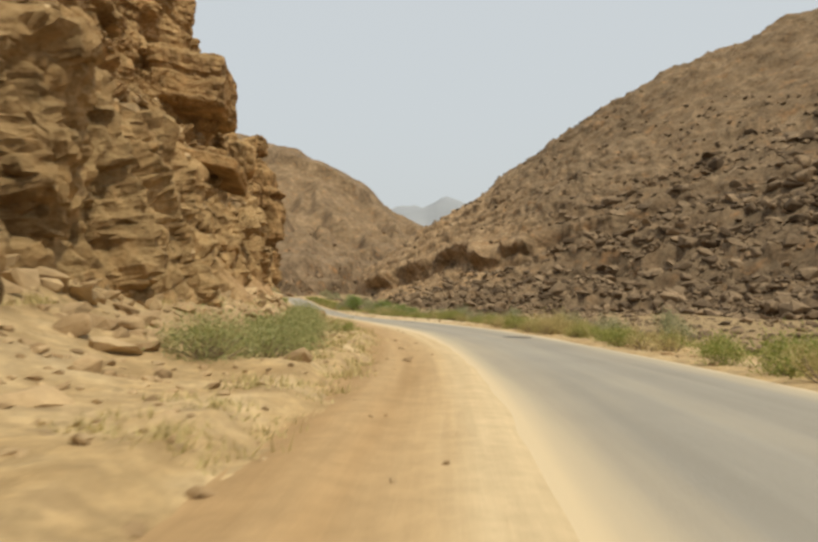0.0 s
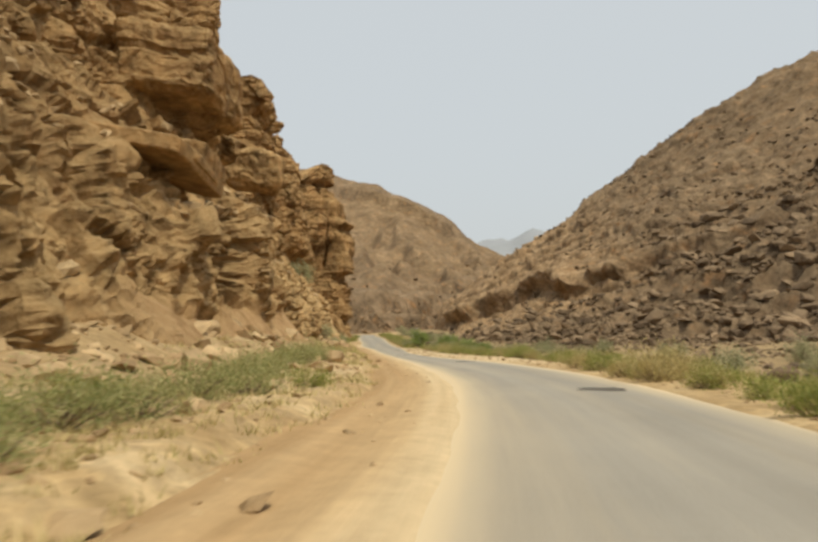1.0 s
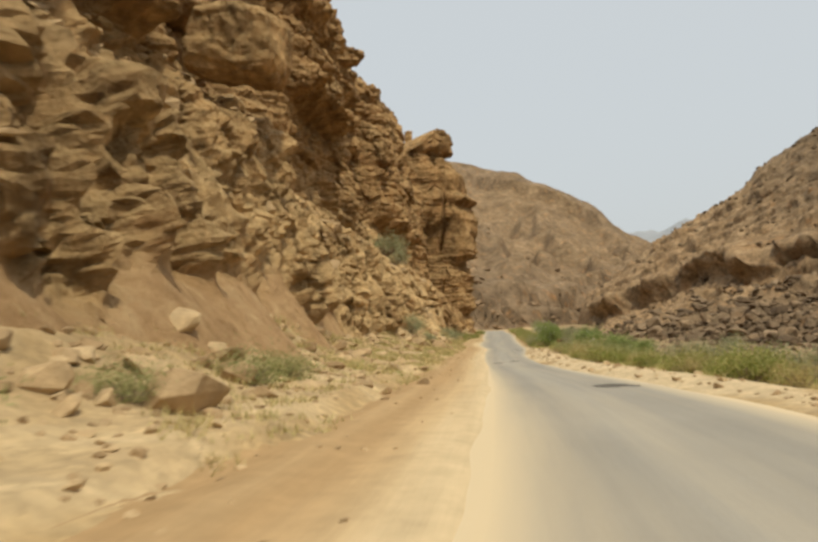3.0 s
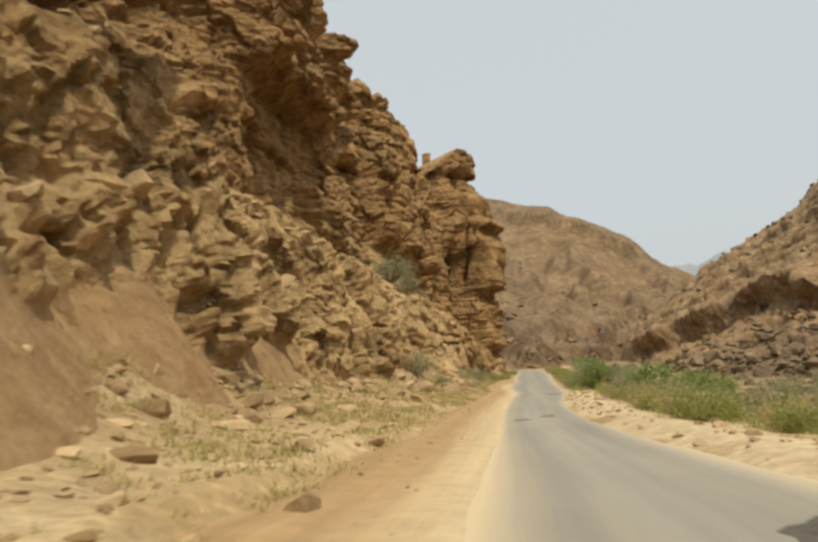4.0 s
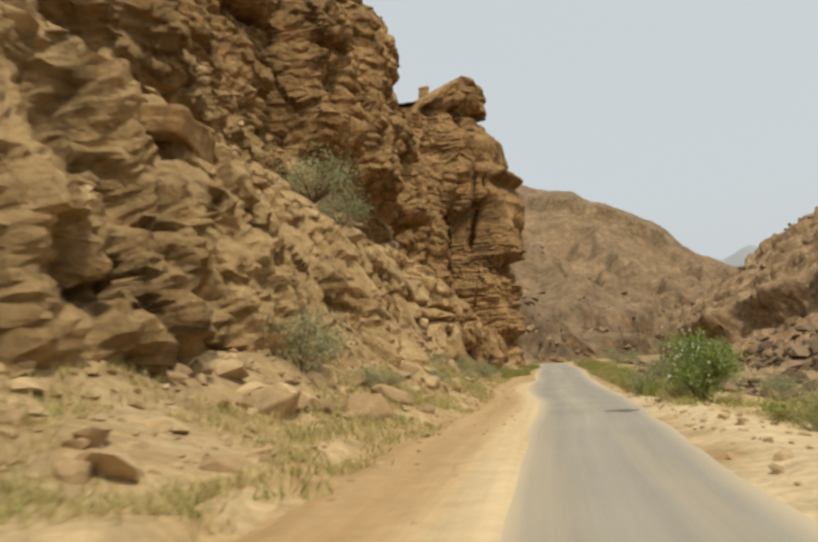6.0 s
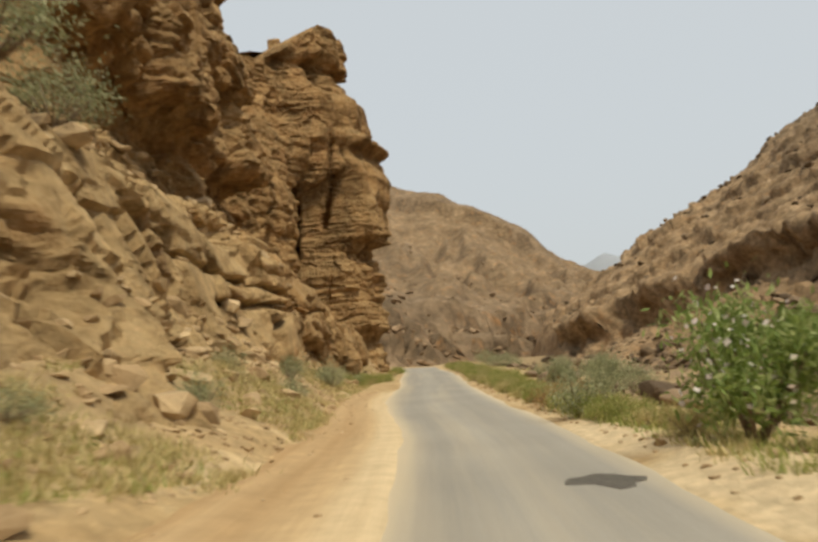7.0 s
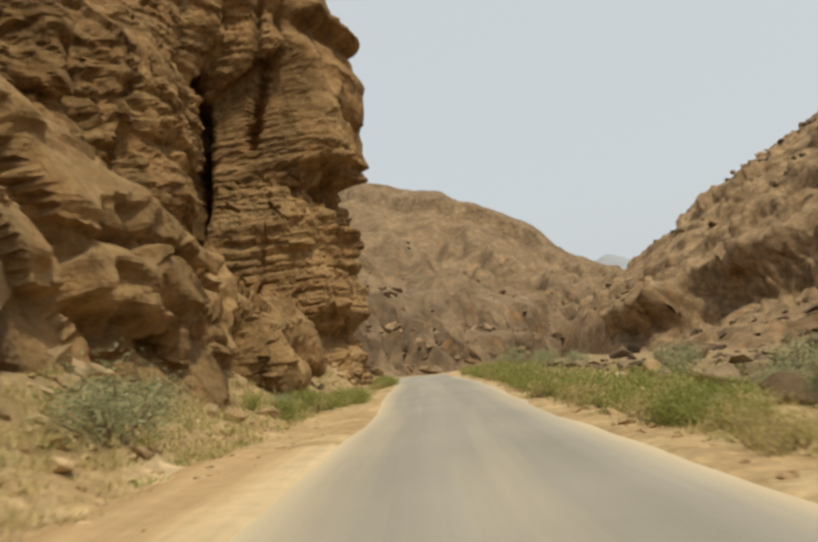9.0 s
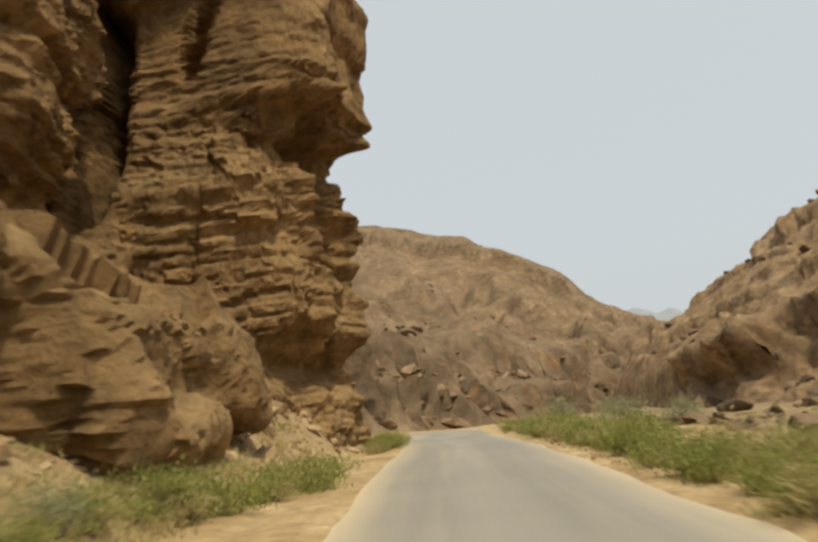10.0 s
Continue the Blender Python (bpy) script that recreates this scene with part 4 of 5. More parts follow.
debris = smooth(142, 162, HY + 10 * vnoise(HX * 0.05, HY * 0.05, HZ * 0.05, 105)) * (1 - 0.3 * (hf > 0.25) * (hf < 0.97)) * (1 - 0.8 * smooth(14, 34, HX))
hillside.data.attributes.new("debris", "FLOAT", "POINT").data.foreach_set("value", np.ascontiguousarray(debris, np.float32).ravel())
tagged(hillside, "steep brown hillside strewn with dark talus boulders", "hill", kind="structure")


# ---- far hill and mountains ----
def far_z(x, y):
    ridge = np.interp(x, [-500, -300, -146, -82, -50, -27, -11, 13, 40, 80, 200, 500], [137, 127, 118, 100, 84, 71, 62, 52, 46, 43, 44, 60])
    ridge = ridge - 4.3 - 1.5 * (1 - smooth(-30, -15, x)) + 1.8 * fbm(x * 0.03, 0 * x, 0 * x, 4, 111)
    foot_y = np.interp(x, [-500, -120, -60, -42, -25, -8, 12, 60, 500], [190, 190, 193, 204, 240, 290, 345, 390, 420])
    k = np.clip((y - foot_y) / (560 - foot_y), -0.2, 1)
    k = k + 0.02 * fbm(x * 0.04, y * 0.04, 0 * x, 3, 113)
    low = 3 * smooth(0.0, 0.05, k) + 3 * smooth(0.06, 0.075, k) + 5 * smooth(0.26, 0.28, k)
    z = 1.5 + np.where(k < 0, k * 20, low + (ridge - 14) * np.clip(k, 0, 1) ** 1.3)
    z = z + 8.0 * smooth(0.955, 0.959, k) * (1 - smooth(-30, -15, x)) + 3.0 * smooth(0.44, 0.455, k + 0.01 * fbm(x * 0.1, y * 0.02, 0 * x, 2, 117))
    back = np.maximum(y - 565, 0)
    z = z - back * 0.3
    gull = np.abs(fbm(x * 0.03 + 0.004 * y, y * 0.008, 0 * x, 4, 115))
    f1, f2, rnd = cells(x / 7, y / 9, z / 5, 121)
    terr = 1.6 * (np.abs((z * 0.09 + 0.5 * fbm(x * 0.02, y * 0.02, 0 * x, 2, 127)) % 1.0 - 0.5) * 2 - 0.5)
    calm = 1 - 0.75 * smooth(0.86, 0.95, k)
    return z + smooth(0.0, 0.05, k) * ((rnd - 0.5) * 2.2 * (1 - 0.6 * smooth(0.25, 0.4, k)) * calm + terr * calm + 1.2 * fbm(x * 0.1, y * 0.1, 0 * x, 3, 125) - 20 * gull * smooth(0.12, 0.5, k) * (1 - smooth(0.8, 1, k)) + 3)


fx = np.concatenate([np.arange(-300, -80, 4), np.arange(-80, 40, 1.3), np.arange(40, 300, 5)])
fy = np.concatenate([np.arange(186, 300, 1.1), np.arange(300, 572, 2.2), np.arange(572, 760, 12)])
FX, FY = np.meshgrid(fx, fy)
FZ = far_z(FX, FY)
fb = (FZ + 1.2 * fbm(FX * 0.06, FY * 0.06, 0 * FX, 3, 129)) / 3.4
low_f = (1 - smooth(9, 16, FZ)) * smooth(2, 4, FZ)
FY = FY - 2.2 * low_f * smooth(0.25, 0.9, fb % 1.0)
FX = FX + 1.2 * low_f * smooth(0.25, 0.9, fb % 1.0)
FZ = FZ + 3.4 * 0.75 * low_f * (smooth(0.6, 0.98, fb % 1.0) - fb % 1.0)
fn = facing(softened(FX, 2), softened(FY, 2), softened(FZ, 2), 0 * FX, 0 * FX, 1 + 0 * FX)
chip = (1 + low_f) * smooth(1.5, 4, FZ) * (1 - 0.7 * smooth(30, 60, FZ)) * (0.9 * facets(FX, FY, FZ * 2.0, 7.0, 381) + 0.8 * facets(FX, FY, FZ * 1.8, 3.2, 391))
FX, FY, FZ = FX + fn[0] * chip, FY + fn[1] * chip, FZ + fn[2] * chip
far_hill = grid("far_hill", FX, FY, FZ, rock_far)
mott = 9 * fbm(FX * 0.035, FY * 0.02, 0 * FX, 4, 141)
talus = (1 - smooth(16, 30, FZ + mott)) * 0.75 + 1.0 * smooth(542, 545, FY) * (1 - smooth(-30, -10, FX)) + 0.5 * smooth(2, 6, mott)
far_hill.data.attributes.new("talus", "FLOAT", "POINT").data.foreach_set("value", np.ascontiguousarray(np.clip(talus, 0, 1), np.float32).ravel())
tagged(far_hill, "broad brown rocky hill with a flat caprock ridge", "hill", kind="structure")

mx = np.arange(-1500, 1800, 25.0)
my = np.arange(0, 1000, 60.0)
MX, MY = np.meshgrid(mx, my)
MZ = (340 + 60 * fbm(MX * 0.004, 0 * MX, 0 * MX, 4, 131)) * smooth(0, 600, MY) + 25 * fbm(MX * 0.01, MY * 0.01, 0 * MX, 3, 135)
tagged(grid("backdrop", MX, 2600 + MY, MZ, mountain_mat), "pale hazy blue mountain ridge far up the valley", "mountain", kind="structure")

# ---- rocks ----
rng = random.Random(7)


def rock_points(r, seed, flat=0.75):
    """The faces of an angular stone: the hull of scattered points, cut flat underneath."""
    g = random.Random(seed)
    bm = bmesh.new()
    for _ in range(17):
        v = Vector((g.gauss(0, 1), g.gauss(0, 1), g.gauss(0, 1))).normalized() * r * g.uniform(0.8, 1.08)
        bm.verts.new((v.x * 1.15, v.y * 0.9, v.z * flat))
    res = bmesh.ops.convex_hull(bm, input=bm.verts)
    bmesh.ops.delete(bm, geom=list({e for e in res["geom_interior"] if isinstance(e, bmesh.types.BMVert)}), context="VERTS")
    return bm


def stone_mesh(name, seed, mat, flat=0.75, bevel=0.06):
    bm = rock_points(1.0, seed, flat)
    if bevel:
        bmesh.ops.bevel(bm, geom=bm.edges[:], offset=bevel, segments=1, affect="EDGES", clamp_overlap=True)
    me = bpy.data.meshes.new(name)
    bm.to_mesh(me)
    bm.free()
    me.materials.append(mat)
    return me


tan_stones = [stone_mesh("boulder", 100 + i, boulder_tan, rng.uniform(0.55, 0.85)) for i in range(9)]
brown_stones = [stone_mesh("boulder", 200 + i, boulder_brown, rng.uniform(0.55, 0.85)) for i in range(9)]
plain_shapes = []
for i in range(12):
    bm = rock_points(1.0, 300 + i, rng.uniform(0.5, 0.8))
    bmesh.ops.triangulate(bm, faces=bm.faces[:])
    bm.verts.ensure_lookup_table()
    bm.verts.index_update()
    plain_shapes.append((np.array([v.co[:] for v in bm.verts]), np.array([[v.index for v in f.verts] for f in bm.faces])))
    bm.free()


def turn_matrix(g, tilt=0.5):
    return np.array(Euler((g.uniform(-tilt, tilt), g.uniform(-tilt, tilt), g.uniform(0, 6.28))).to_matrix())


def stone_field(name, places, mat, label, category, seed, lift=0.05):
    """Many loose stones in one mesh. places: x, y, z, size."""
    g = random.Random(seed)
    vs, fs, n = [], [], 0
    for x, y, z, r in places:
        v, f = plain_shapes[g.randrange(12)]
        sc = np.array([g.uniform(0.8, 1.3), g.uniform(0.8, 1.3), g.uniform(0.7, 1.1)]) * r
        vs.append((v * sc) @ turn_matrix(g).T + np.array([x, y, z + lift * r]))
        fs.append(f + n)
        n += len(v)
    vs, fs = np.concatenate(vs), np.concatenate(fs)
    me = bpy.data.meshes.new(name)
    me.from_pydata(vs, [], fs.tolist())
    me.materials.append(mat)
    return tagged(new(name, me), label, category, kind="stuff")


def boulder(meshes, x, y, z, r, g, label, group, squash=1.0):
    ob = new("boulder", meshes[g.randrange(len(meshes))])
    ob.matrix_basis = Matrix.LocRotScale((x, y, z + 0.32 * r * squash), Euler((g.uniform(-.35, .35), g.uniform(-.35, .35), g.uniform(0, 6.28))), (r, r * g.uniform(.8, 1.1), r * squash))
    return tagged(ob, label, "boulder", group)


# talus on the brown hillside
g = random.Random(11)
spots = []
while len(spots) < 80000:
    x, y = g.uniform(-24, 150), g.triangular(25, 270, 120)
    spots.append((x, y))
sx, sy = np.array(spots).T
gap = foot_gap(sx, sy)
keep = (gap > -3) & (gap < 75) & (np.abs(sx - 8) < 0.75 * sy + 15)
keep &= np.array([g.random() for _ in range(len(sx))]) < np.clip(1.25 - gap / 130, 0.06, 1)
sx, sy, gap = sx[keep], sy[keep], gap[keep]
sz = hill_z(sx, sy)
steep = np.hypot(hill_z(sx + 0.5, sy) - hill_z(sx - 0.5, sy), hill_z(sx, sy + 0.5) - hill_z(sx, sy - 0.5))
keep = steep < 0.95
sx, sy, sz, gap = sx[keep], sy[keep], sz[keep], gap[keep]
sr = np.array([min(0.15 + 0.25 * g.paretovariate(1.9), 2.2) for _ in sx])
sr = np.where((sy < 160) & (np.array([g.random() for _ in sx]) < 0.004), sr * 2.6 + 0.5, sr)
sr = np.where((gap > 26) & (sr < 1.2), np.minimum(sr, 0.9), sr)
sr *= 0.55 + 0.45 * smooth(35, 110, np.hypot(sx + 16, sy - 140))
keep = np.array([g.random() for _ in sx]) < 1 - 0.88 * smooth(150, 170, sy) * smooth(-1, 4, gap)
sx, sy, sz, sr, gap = sx[keep], sy[keep], sz[keep], sr[keep], gap[keep]
sr = np.where(sy > 165, np.minimum(sr, 0.7), sr)
order = np.argsort(-(sr / np.hypot(sx + 8, sy - 60)))
named = set(order[:280].tolist())
for i in sorted(named):
    boulder(brown_stones, sx[i], sy[i], sz[i], sr[i], g, "angular dark brown boulder lying on the talus slope", "talus boulders")
stone_field("talus_stones", [(sx[i], sy[i], sz[i], sr[i]) for i in range(len(sx)) if i not in named], boulder_brown, "loose brown talus stones covering the hillside", "stones", 12, 0.22)

# rocky floor of the wadi beyond the road
def settled(spots, height=ground_z):
    """Puts x, y, size on the ground: x, y, z, size."""
    x, y, r = np.array(spots).T
    return list(zip(x, y, height(x, y), r))


wadi = []
for _ in range(4200):
    y = g.uniform(20, 175)
    wadi.append((float(edge_r(y)) + 6 + 45 * g.random() ** 1.5, y, min(0.07 + 0.09 * g.paretovariate(1.7), 0.7)))
wx, wy, wr = np.array(wadi).T
wadi = settled(np.stack([wx, wy, wr], 1)[foot_gap(wx, wy) < 1])
stone_field("wadi_stones", wadi, boulder_brown, "brown stones strewn over the wadi floor", "stones", 15)
# dark rocks on the lower far slope
far = []
for _ in range(2600):
    x, y = g.uniform(-110, 25), 192 + 340 * g.random() ** 1.5
    far.append((x, y, min(0.15 + 0.2 * g.paretovariate(1.9), 1.2)))
far = [p for p in settled(far, far_z) if p[2] > 3 and g.random() < 1.2 - p[2] / 45]
stone_field("far_slope_stones", far, boulder_far, "brown boulders scattered over the far slope", "stones", 16)
# broken ledge of blocks along the foot of the far slope
ledge = []
for _ in range(420):
    x = g.uniform(-75, -2)
    fy0 = float(np.interp(x, [-120, -60, -42, -25, -8, 12], [190, 193, 204, 240, 290, 345]))
    ledge.append((x, fy0 + g.choice((2.0, 4.5, 9.0)) + g.gauss(0, 3.5), g.uniform(0.3, 0.7) * g.choice((1, 1, 1, 1.8))))
stone_field("ledge_blocks", settled(ledge, far_z), boulder_far, "broken brown blocks along a rock ledge", "stones", 19, 0.2)

# loose stones between road and cliff, and along the right verge
g = random.Random(13)
pebbles = []
for _ in range(5200):
    y = g.uniform(2, 172)
    a, b = float(edge_l(y)), float(foot_l(y))
    k = g.random() ** 0.7
    x = a - 1.2 - (a - 1.2 - b + 1.0) * k
    if k < 0.22 and g.random() < 0.75:
        continue
    r = min(0.035 + 0.03 * g.paretovariate(1.4), 0.38) * (0.6 + 0.8 * k)
    if y > 102 and r > 0.16 and g.random() < 0.5:
        continue
    pebbles.append((x, y, r))
for _ in range(1500):
    y = g.uniform(5, 175)
    x = float(edge_r(y)) + 0.25 + g.expovariate(0.45)
    pebbles.append((x, y, min(0.02 + 0.02 * g.paretovariate(1.6), 0.16)))
for _ in range(160):
    y = g.uniform(4, 140)
    pebbles.append((float(edge_l(y)) - g.uniform(0.4, 2.6), y, g.uniform(0.02, 0.06)))
stone_field("gravel", settled(pebbles), boulder_tan, "scattered tan stones and gravel on the sandy verges", "stones", 14)
for _ in range(55):
    y = g.uniform(10, 168)
    a, b = float(edge_l(y)), float(foot_l(y))
    k = g.uniform(0.62, 1.0)
    x = a - (a - b) * k
    boulder(tan_stones, x, y, float(ground_z(x, y)), min(0.12 + 0.12 * g.paretovariate(1.8), 0.6) * (1 if y < 100 else 0.65), g, "broken tan sandstone block fallen below the cliff", "fallen blocks")
# the larger blocks that stand out
for x, y, r in ((-5.4, 47.5, 0.75), (-8.8, 43.5, 0.6), (-7.6, 38.2, 0.5), (-11.2, 70.5, 0.45), (-13.2, 70.4, 0.4), (-13.8, 93.4, 0.7), (-16.6, 105.5, 0.55), (-15.0, 98.0, 0.6), (-5.2, 30.6, 0.55)):
    boulder(tan_stones, x, y, float(ground_z(x, y)), r, g, "large pale sandstone boulder resting on the sandy verge", "large boulders")
for x, y, r in ((-7.3, 118.2, 0.85), (-6.6, 117.4, 0.7), (-11.3, 138.5, 0.55), (-12.6, 148.8, 0.6), (-11.2, 146.5, 0.8), (12.5, 62, 1.5), (16, 55, 1.0), (1.0, 146, 0.8), (-5.5, 150, 0.7), (-9.5, 163, 0.8), (-2.5, 139, 0.7), (-12.0, 178, 0.9)):
    boulder(brown_stones, x, y, float(ground_z(x, y)), r, g, "big dark boulder among the roadside bushes", "wadi boulders")

for x, y, r, k in ((-9.0, 131.2, 0.75, 1.5), (-12.2, 156.5, 0.8, 0.9)):
    boulder(tan_stones, x, y, float(ground_z(x, y)) - 0.1, r, g, "tall crumbling tan sandstone stump beside the bushes", "wadi boulders", k)

# rubble on the ledges of the cliff
g = random.Random(17)
rubble = []
dz = np.gradient(CZ, axis=1)
flat_run = np.gradient(inset, axis=1) / np.maximum(dz, 0.02)
cand = np.argwhere((flat_run > 0.55) & (Vg < 1.0) & (Zg > 1.5) & (Zg < 14) & (CY > 10) & (CY < 160))
for i, j in cand[np.array(g.sample(range(len(cand)), 1700))]:
    if CY[i, j] > 136 or apron[i, j] > 0.2:
        continue
    rubble.append((CX[i, j], CY[i, j], CZ[i, j], min(0.07 + 0.07 * g.paretovariate(1.5), 0.55)))
stone_field("ledge_rubble", rubble, boulder_tan, "loose broken stones lying on the cliff ledges", "stones", 18)

# slabs and knobs on the cliff
def slab(name, size, m, label, seed, mat=rock, worn=2.6):
    """A thick, worn slab with broken edges."""
    bm = bmesh.new()
    rough = min(0.4, 0.16 * min(size))
    bmesh.ops.create_cube(bm, size=1.0)
    bmesh.ops.subdivide_edges(bm, edges=bm.edges[:], cuts=22, use_grid_fill=True)
    for v in bm.verts:
        p = Vector((v.co.x * size[0], v.co.y * size[1], v.co.z * size[2]))
        q = sum(max(0, abs(c) - 0.36) ** 2 for c in v.co)
        n = noise.noise_vector(p * 0.35 + Vector((seed, 0, 0))) * rough + noise.noise_vector(p * 1.1 + Vector((0, seed, 0))) * 0.4 * rough
        c = noise.cell(p * 0.55 + Vector((seed, 0, 0))) * 0.25
        n += noise.noise_vector(p * 2.7 + Vector((seed, seed, 0))) * 0.3 * rough
        bed = noise.cell(Vector((0, 0, p.z * 2.2 + seed + 0.3 * n.x))) * 0.07
        v.co = p * (1 - worn * q - 0.09 * c) + n + Vector((p.x, p.y, 0)) * bed * 0.4
    me = bpy.data.meshes.new(name)
    bm.to_mesh(me)
    bm.free()
    me.materials.append(mat)
    ob = new(name, me)
    ob.matrix_basis = m
    return tagged(ob, label, "rock")


slab("rock_slab", (4.4, 6.6, 0.65), pose(-10.3, 39.3, 7.65, -4, 13, 6), "tilted brown sandstone slab jutting from the cliff shelf", 3, worn=1.6)
slab("rock_slab", (2.6, 3.8, 1.0), pose(-11.6, 46.2, 9.3, -3, 10, 8), "thick broken sandstone slab on the cliff shelf", 14, worn=2.2)
slab("rock_slab", (5.0, 8.4, 3.6), pose(-14.2, 52.0, 14.9, 0, 6, 6), "huge squared sandstone block set in the cliff", 5)
slab("rock_slab", (3.4, 4.2, 2.6), pose(-14.6, 66.5, 13.0, 4, 4, 10), "squared sandstone block standing on the cliff shelf", 8)
slab("rock_slab", (2.0, 3.2, 0.9), pose(-19.3, 94.0, 7.2, 0, 8, 20), "flat stone lying on the cliff ledge", 9)
slab("rock_pillar", (1.3, 1.3, 3.4), pose(-38.0, 169.5, 35.3, 0, 0, 20), "small upright stone standing on the cliff top", 12)


# ---- plants ----
def leaf_quads(seed, count, height, spread, leaf, narrow, upright, clumps):
    """Leaves in uneven clumps round a short stem: verts and faces."""
    g = random.Random(seed)
    hubs = []
    for _ in range(clumps):
        a, d = g.uniform(0, 6.28), spread * math.sqrt(g.random())
        hubs.append((math.cos(a) * d, math.sin(a) * d, height * g.uniform(0.25, 0.95) * (1 - 0.35 * d / spread), g.uniform(0.18, 0.36) * spread))
    vs, fs = [], []
    for _ in range(count):
        hx_, hy_, hz_, hr = hubs[g.randrange(clumps)]
        p = Vector((hx_ + g.gauss(0, hr), hy_ + g.gauss(0, hr), max(0.03, hz_ + g.gauss(0, hr * 0.9))))
        d = Vector((g.gauss(0, 1), g.gauss(0, 1), g.gauss(0, 1) + upright)).normalized()
        side = d.cross(Vector((g.gauss(0, 1), g.gauss(0, 1), g.gauss(0, 1)))).normalized()
        ln = leaf * g.uniform(0.6, 1.3)
        n = len(vs)
        vs += [p - side * ln * narrow * 0.3, p + d * ln * 0.5 - side * ln * narrow, p + d * ln, p + d * ln * 0.5 + side * ln * narrow]
        fs.append((n, n + 1, n + 2, n + 3))
    return vs, fs, hubs


def stem_mesh(hubs, thick):
    """Twigs that fork from one root."""
    bm = bmesh.new()
    root = [bm.verts.new((math.cos(a) * thick, math.sin(a) * thick, -0.1)) for a in (0, 2.1, 4.2)]
    for x, y, z, r in hubs:
        base, tip = Vector((0, 0, -0.1)), Vector((x, y, z))
        side = (tip - base).cross(Vector((0.3, 1, 0.2))).normalized()
        other = (tip - base).cross(side).normalized()
        ring = [root] + [[bm.verts.new(c + (side * math.cos(a) + other * math.sin(a)) * w) for a in (0, 2.1, 4.2)] for c, w in ((base.lerp(tip, .55) + side * .06, thick * .7), (tip, thick * .3))]
        for a, b in zip(ring[:-1], ring[1:]):
            for i in range(3):
                bm.faces.new((a[i], a[(i + 1) % 3], b[(i + 1) % 3], b[i]))
    me = bpy.data.meshes.new("stem")
    bm.to_mesh(me)
    bm.free()
    me.materials.append(bark)
    return me


def make_shrub(name, seed, count, height, spread, leaf, narrow, upright, clumps, mat):
    vs, fs, hubs = leaf_quads(seed, count, height, spread, leaf, narrow, upright, clumps)
    me = bpy.data.meshes.new("foliage")
    me.from_pydata(vs, [], fs)
    me.materials.append(mat)
    return me, stem_mesh(hubs, 0.02 + 0.008 * height)


def put_shrub(name, kind, x, y, size, label, category, group, z=None):
    root = new(name)
    root.empty_display_size = 0.1
    g_ = random.Random(int(x * 97 + y * 31))
    root.matrix_basis = Matrix.LocRotScale((x, y, float(ground_z(x, y)) - 0.03 if z is None else z), Euler((0, 0, g_.uniform(0, 6.28))), (size * g_.uniform(.9, 1.15), size, size * g_.uniform(.85, 1.1)))
    foliage, stems = kind[g_.randrange(len(kind))]
    part("foliage", foliage, root), part("stem", stems, root)
    return tagged(root, label, category, group)


oleanders = [make_shrub("oleander", 400 + i, 4600, 2.35, 0.95, 0.17, 0.15, 1.0, 17, leaf_green) for i in range(3)]
greys = [make_shrub("bush", 420 + i, 2000, 1.2, 0.8, 0.10, 0.16, 0.8, 22, leaf_grey) for i in range(3)]
dries = [make_shrub("bush", 440 + i, 1100, 0.75, 0.6, 0.12, 0.09, 1.2, 18, leaf_dry) for i in range(3)]
sages = [make_shrub("bush", 470 + i, 3000, 0.75, 0.85, 0.09, 0.14, 1.0, 30, leaf_sage) for i in range(3)]
greens = [make_shrub("bush", 460 + i, 1500, 0.7, 0.65, 0.13, 0.10, 1.3, 20, leaf_grass) for i in range(3)]

petals = []
for i in range(2):
    vs, fs, hubs = leaf_quads(520 + i, 120, 2.45, 0.95, 0.10, 0.45, 0.6, 17)
    petals.append(bpy.data.meshes.new("flowers"))
    petals[-1].from_pydata(vs, [], fs)
    petals[-1].materials.append(flower_white)
for i, (x, y, s) in enumerate(((-7.4, 104.4, 0.95), (-2.9, 88.6, 0.95), (0.3, 94.5, 0.8), (-0.9, 83.6, 0.7))):
    bush = put_shrub("oleander", oleanders, x, y, s, "tall fresh green oleander bush with pale flowers beside the road" if i in (0, 1) else "tall fresh green oleander bush beside the road", "bush", "oleander bushes")
    if i in (0, 1):
        part("flowers", petals[i], bush, "small pale pinkish white blossoms")["kind"] = "stuff"
tamarisks = [make_shrub("tamarisk", 480 + i, 3600, 2.0, 0.55, 0.17, 0.07, 2.2, 30, leaf_grey) for i in range(2)]
for x, y, s in ((-8.4, 129.4, 1.0), (-8.9, 121.0, 0.6), (-8.6, 133.2, 0.8), (-10.5, 137.3, 1.0), (-9.9, 136.6, 0.7)):
    put_shrub("tamarisk", tamarisks, x, y, s, "upright feathery grey-green tamarisk behind the roadside grass", "bush", "tamarisk bushes")
rusties = [make_shrub("bush", 540 + i, 1700, 0.8, 0.6, 0.11, 0.08, 1.4, 20, leaf_rust) for i in range(2)]
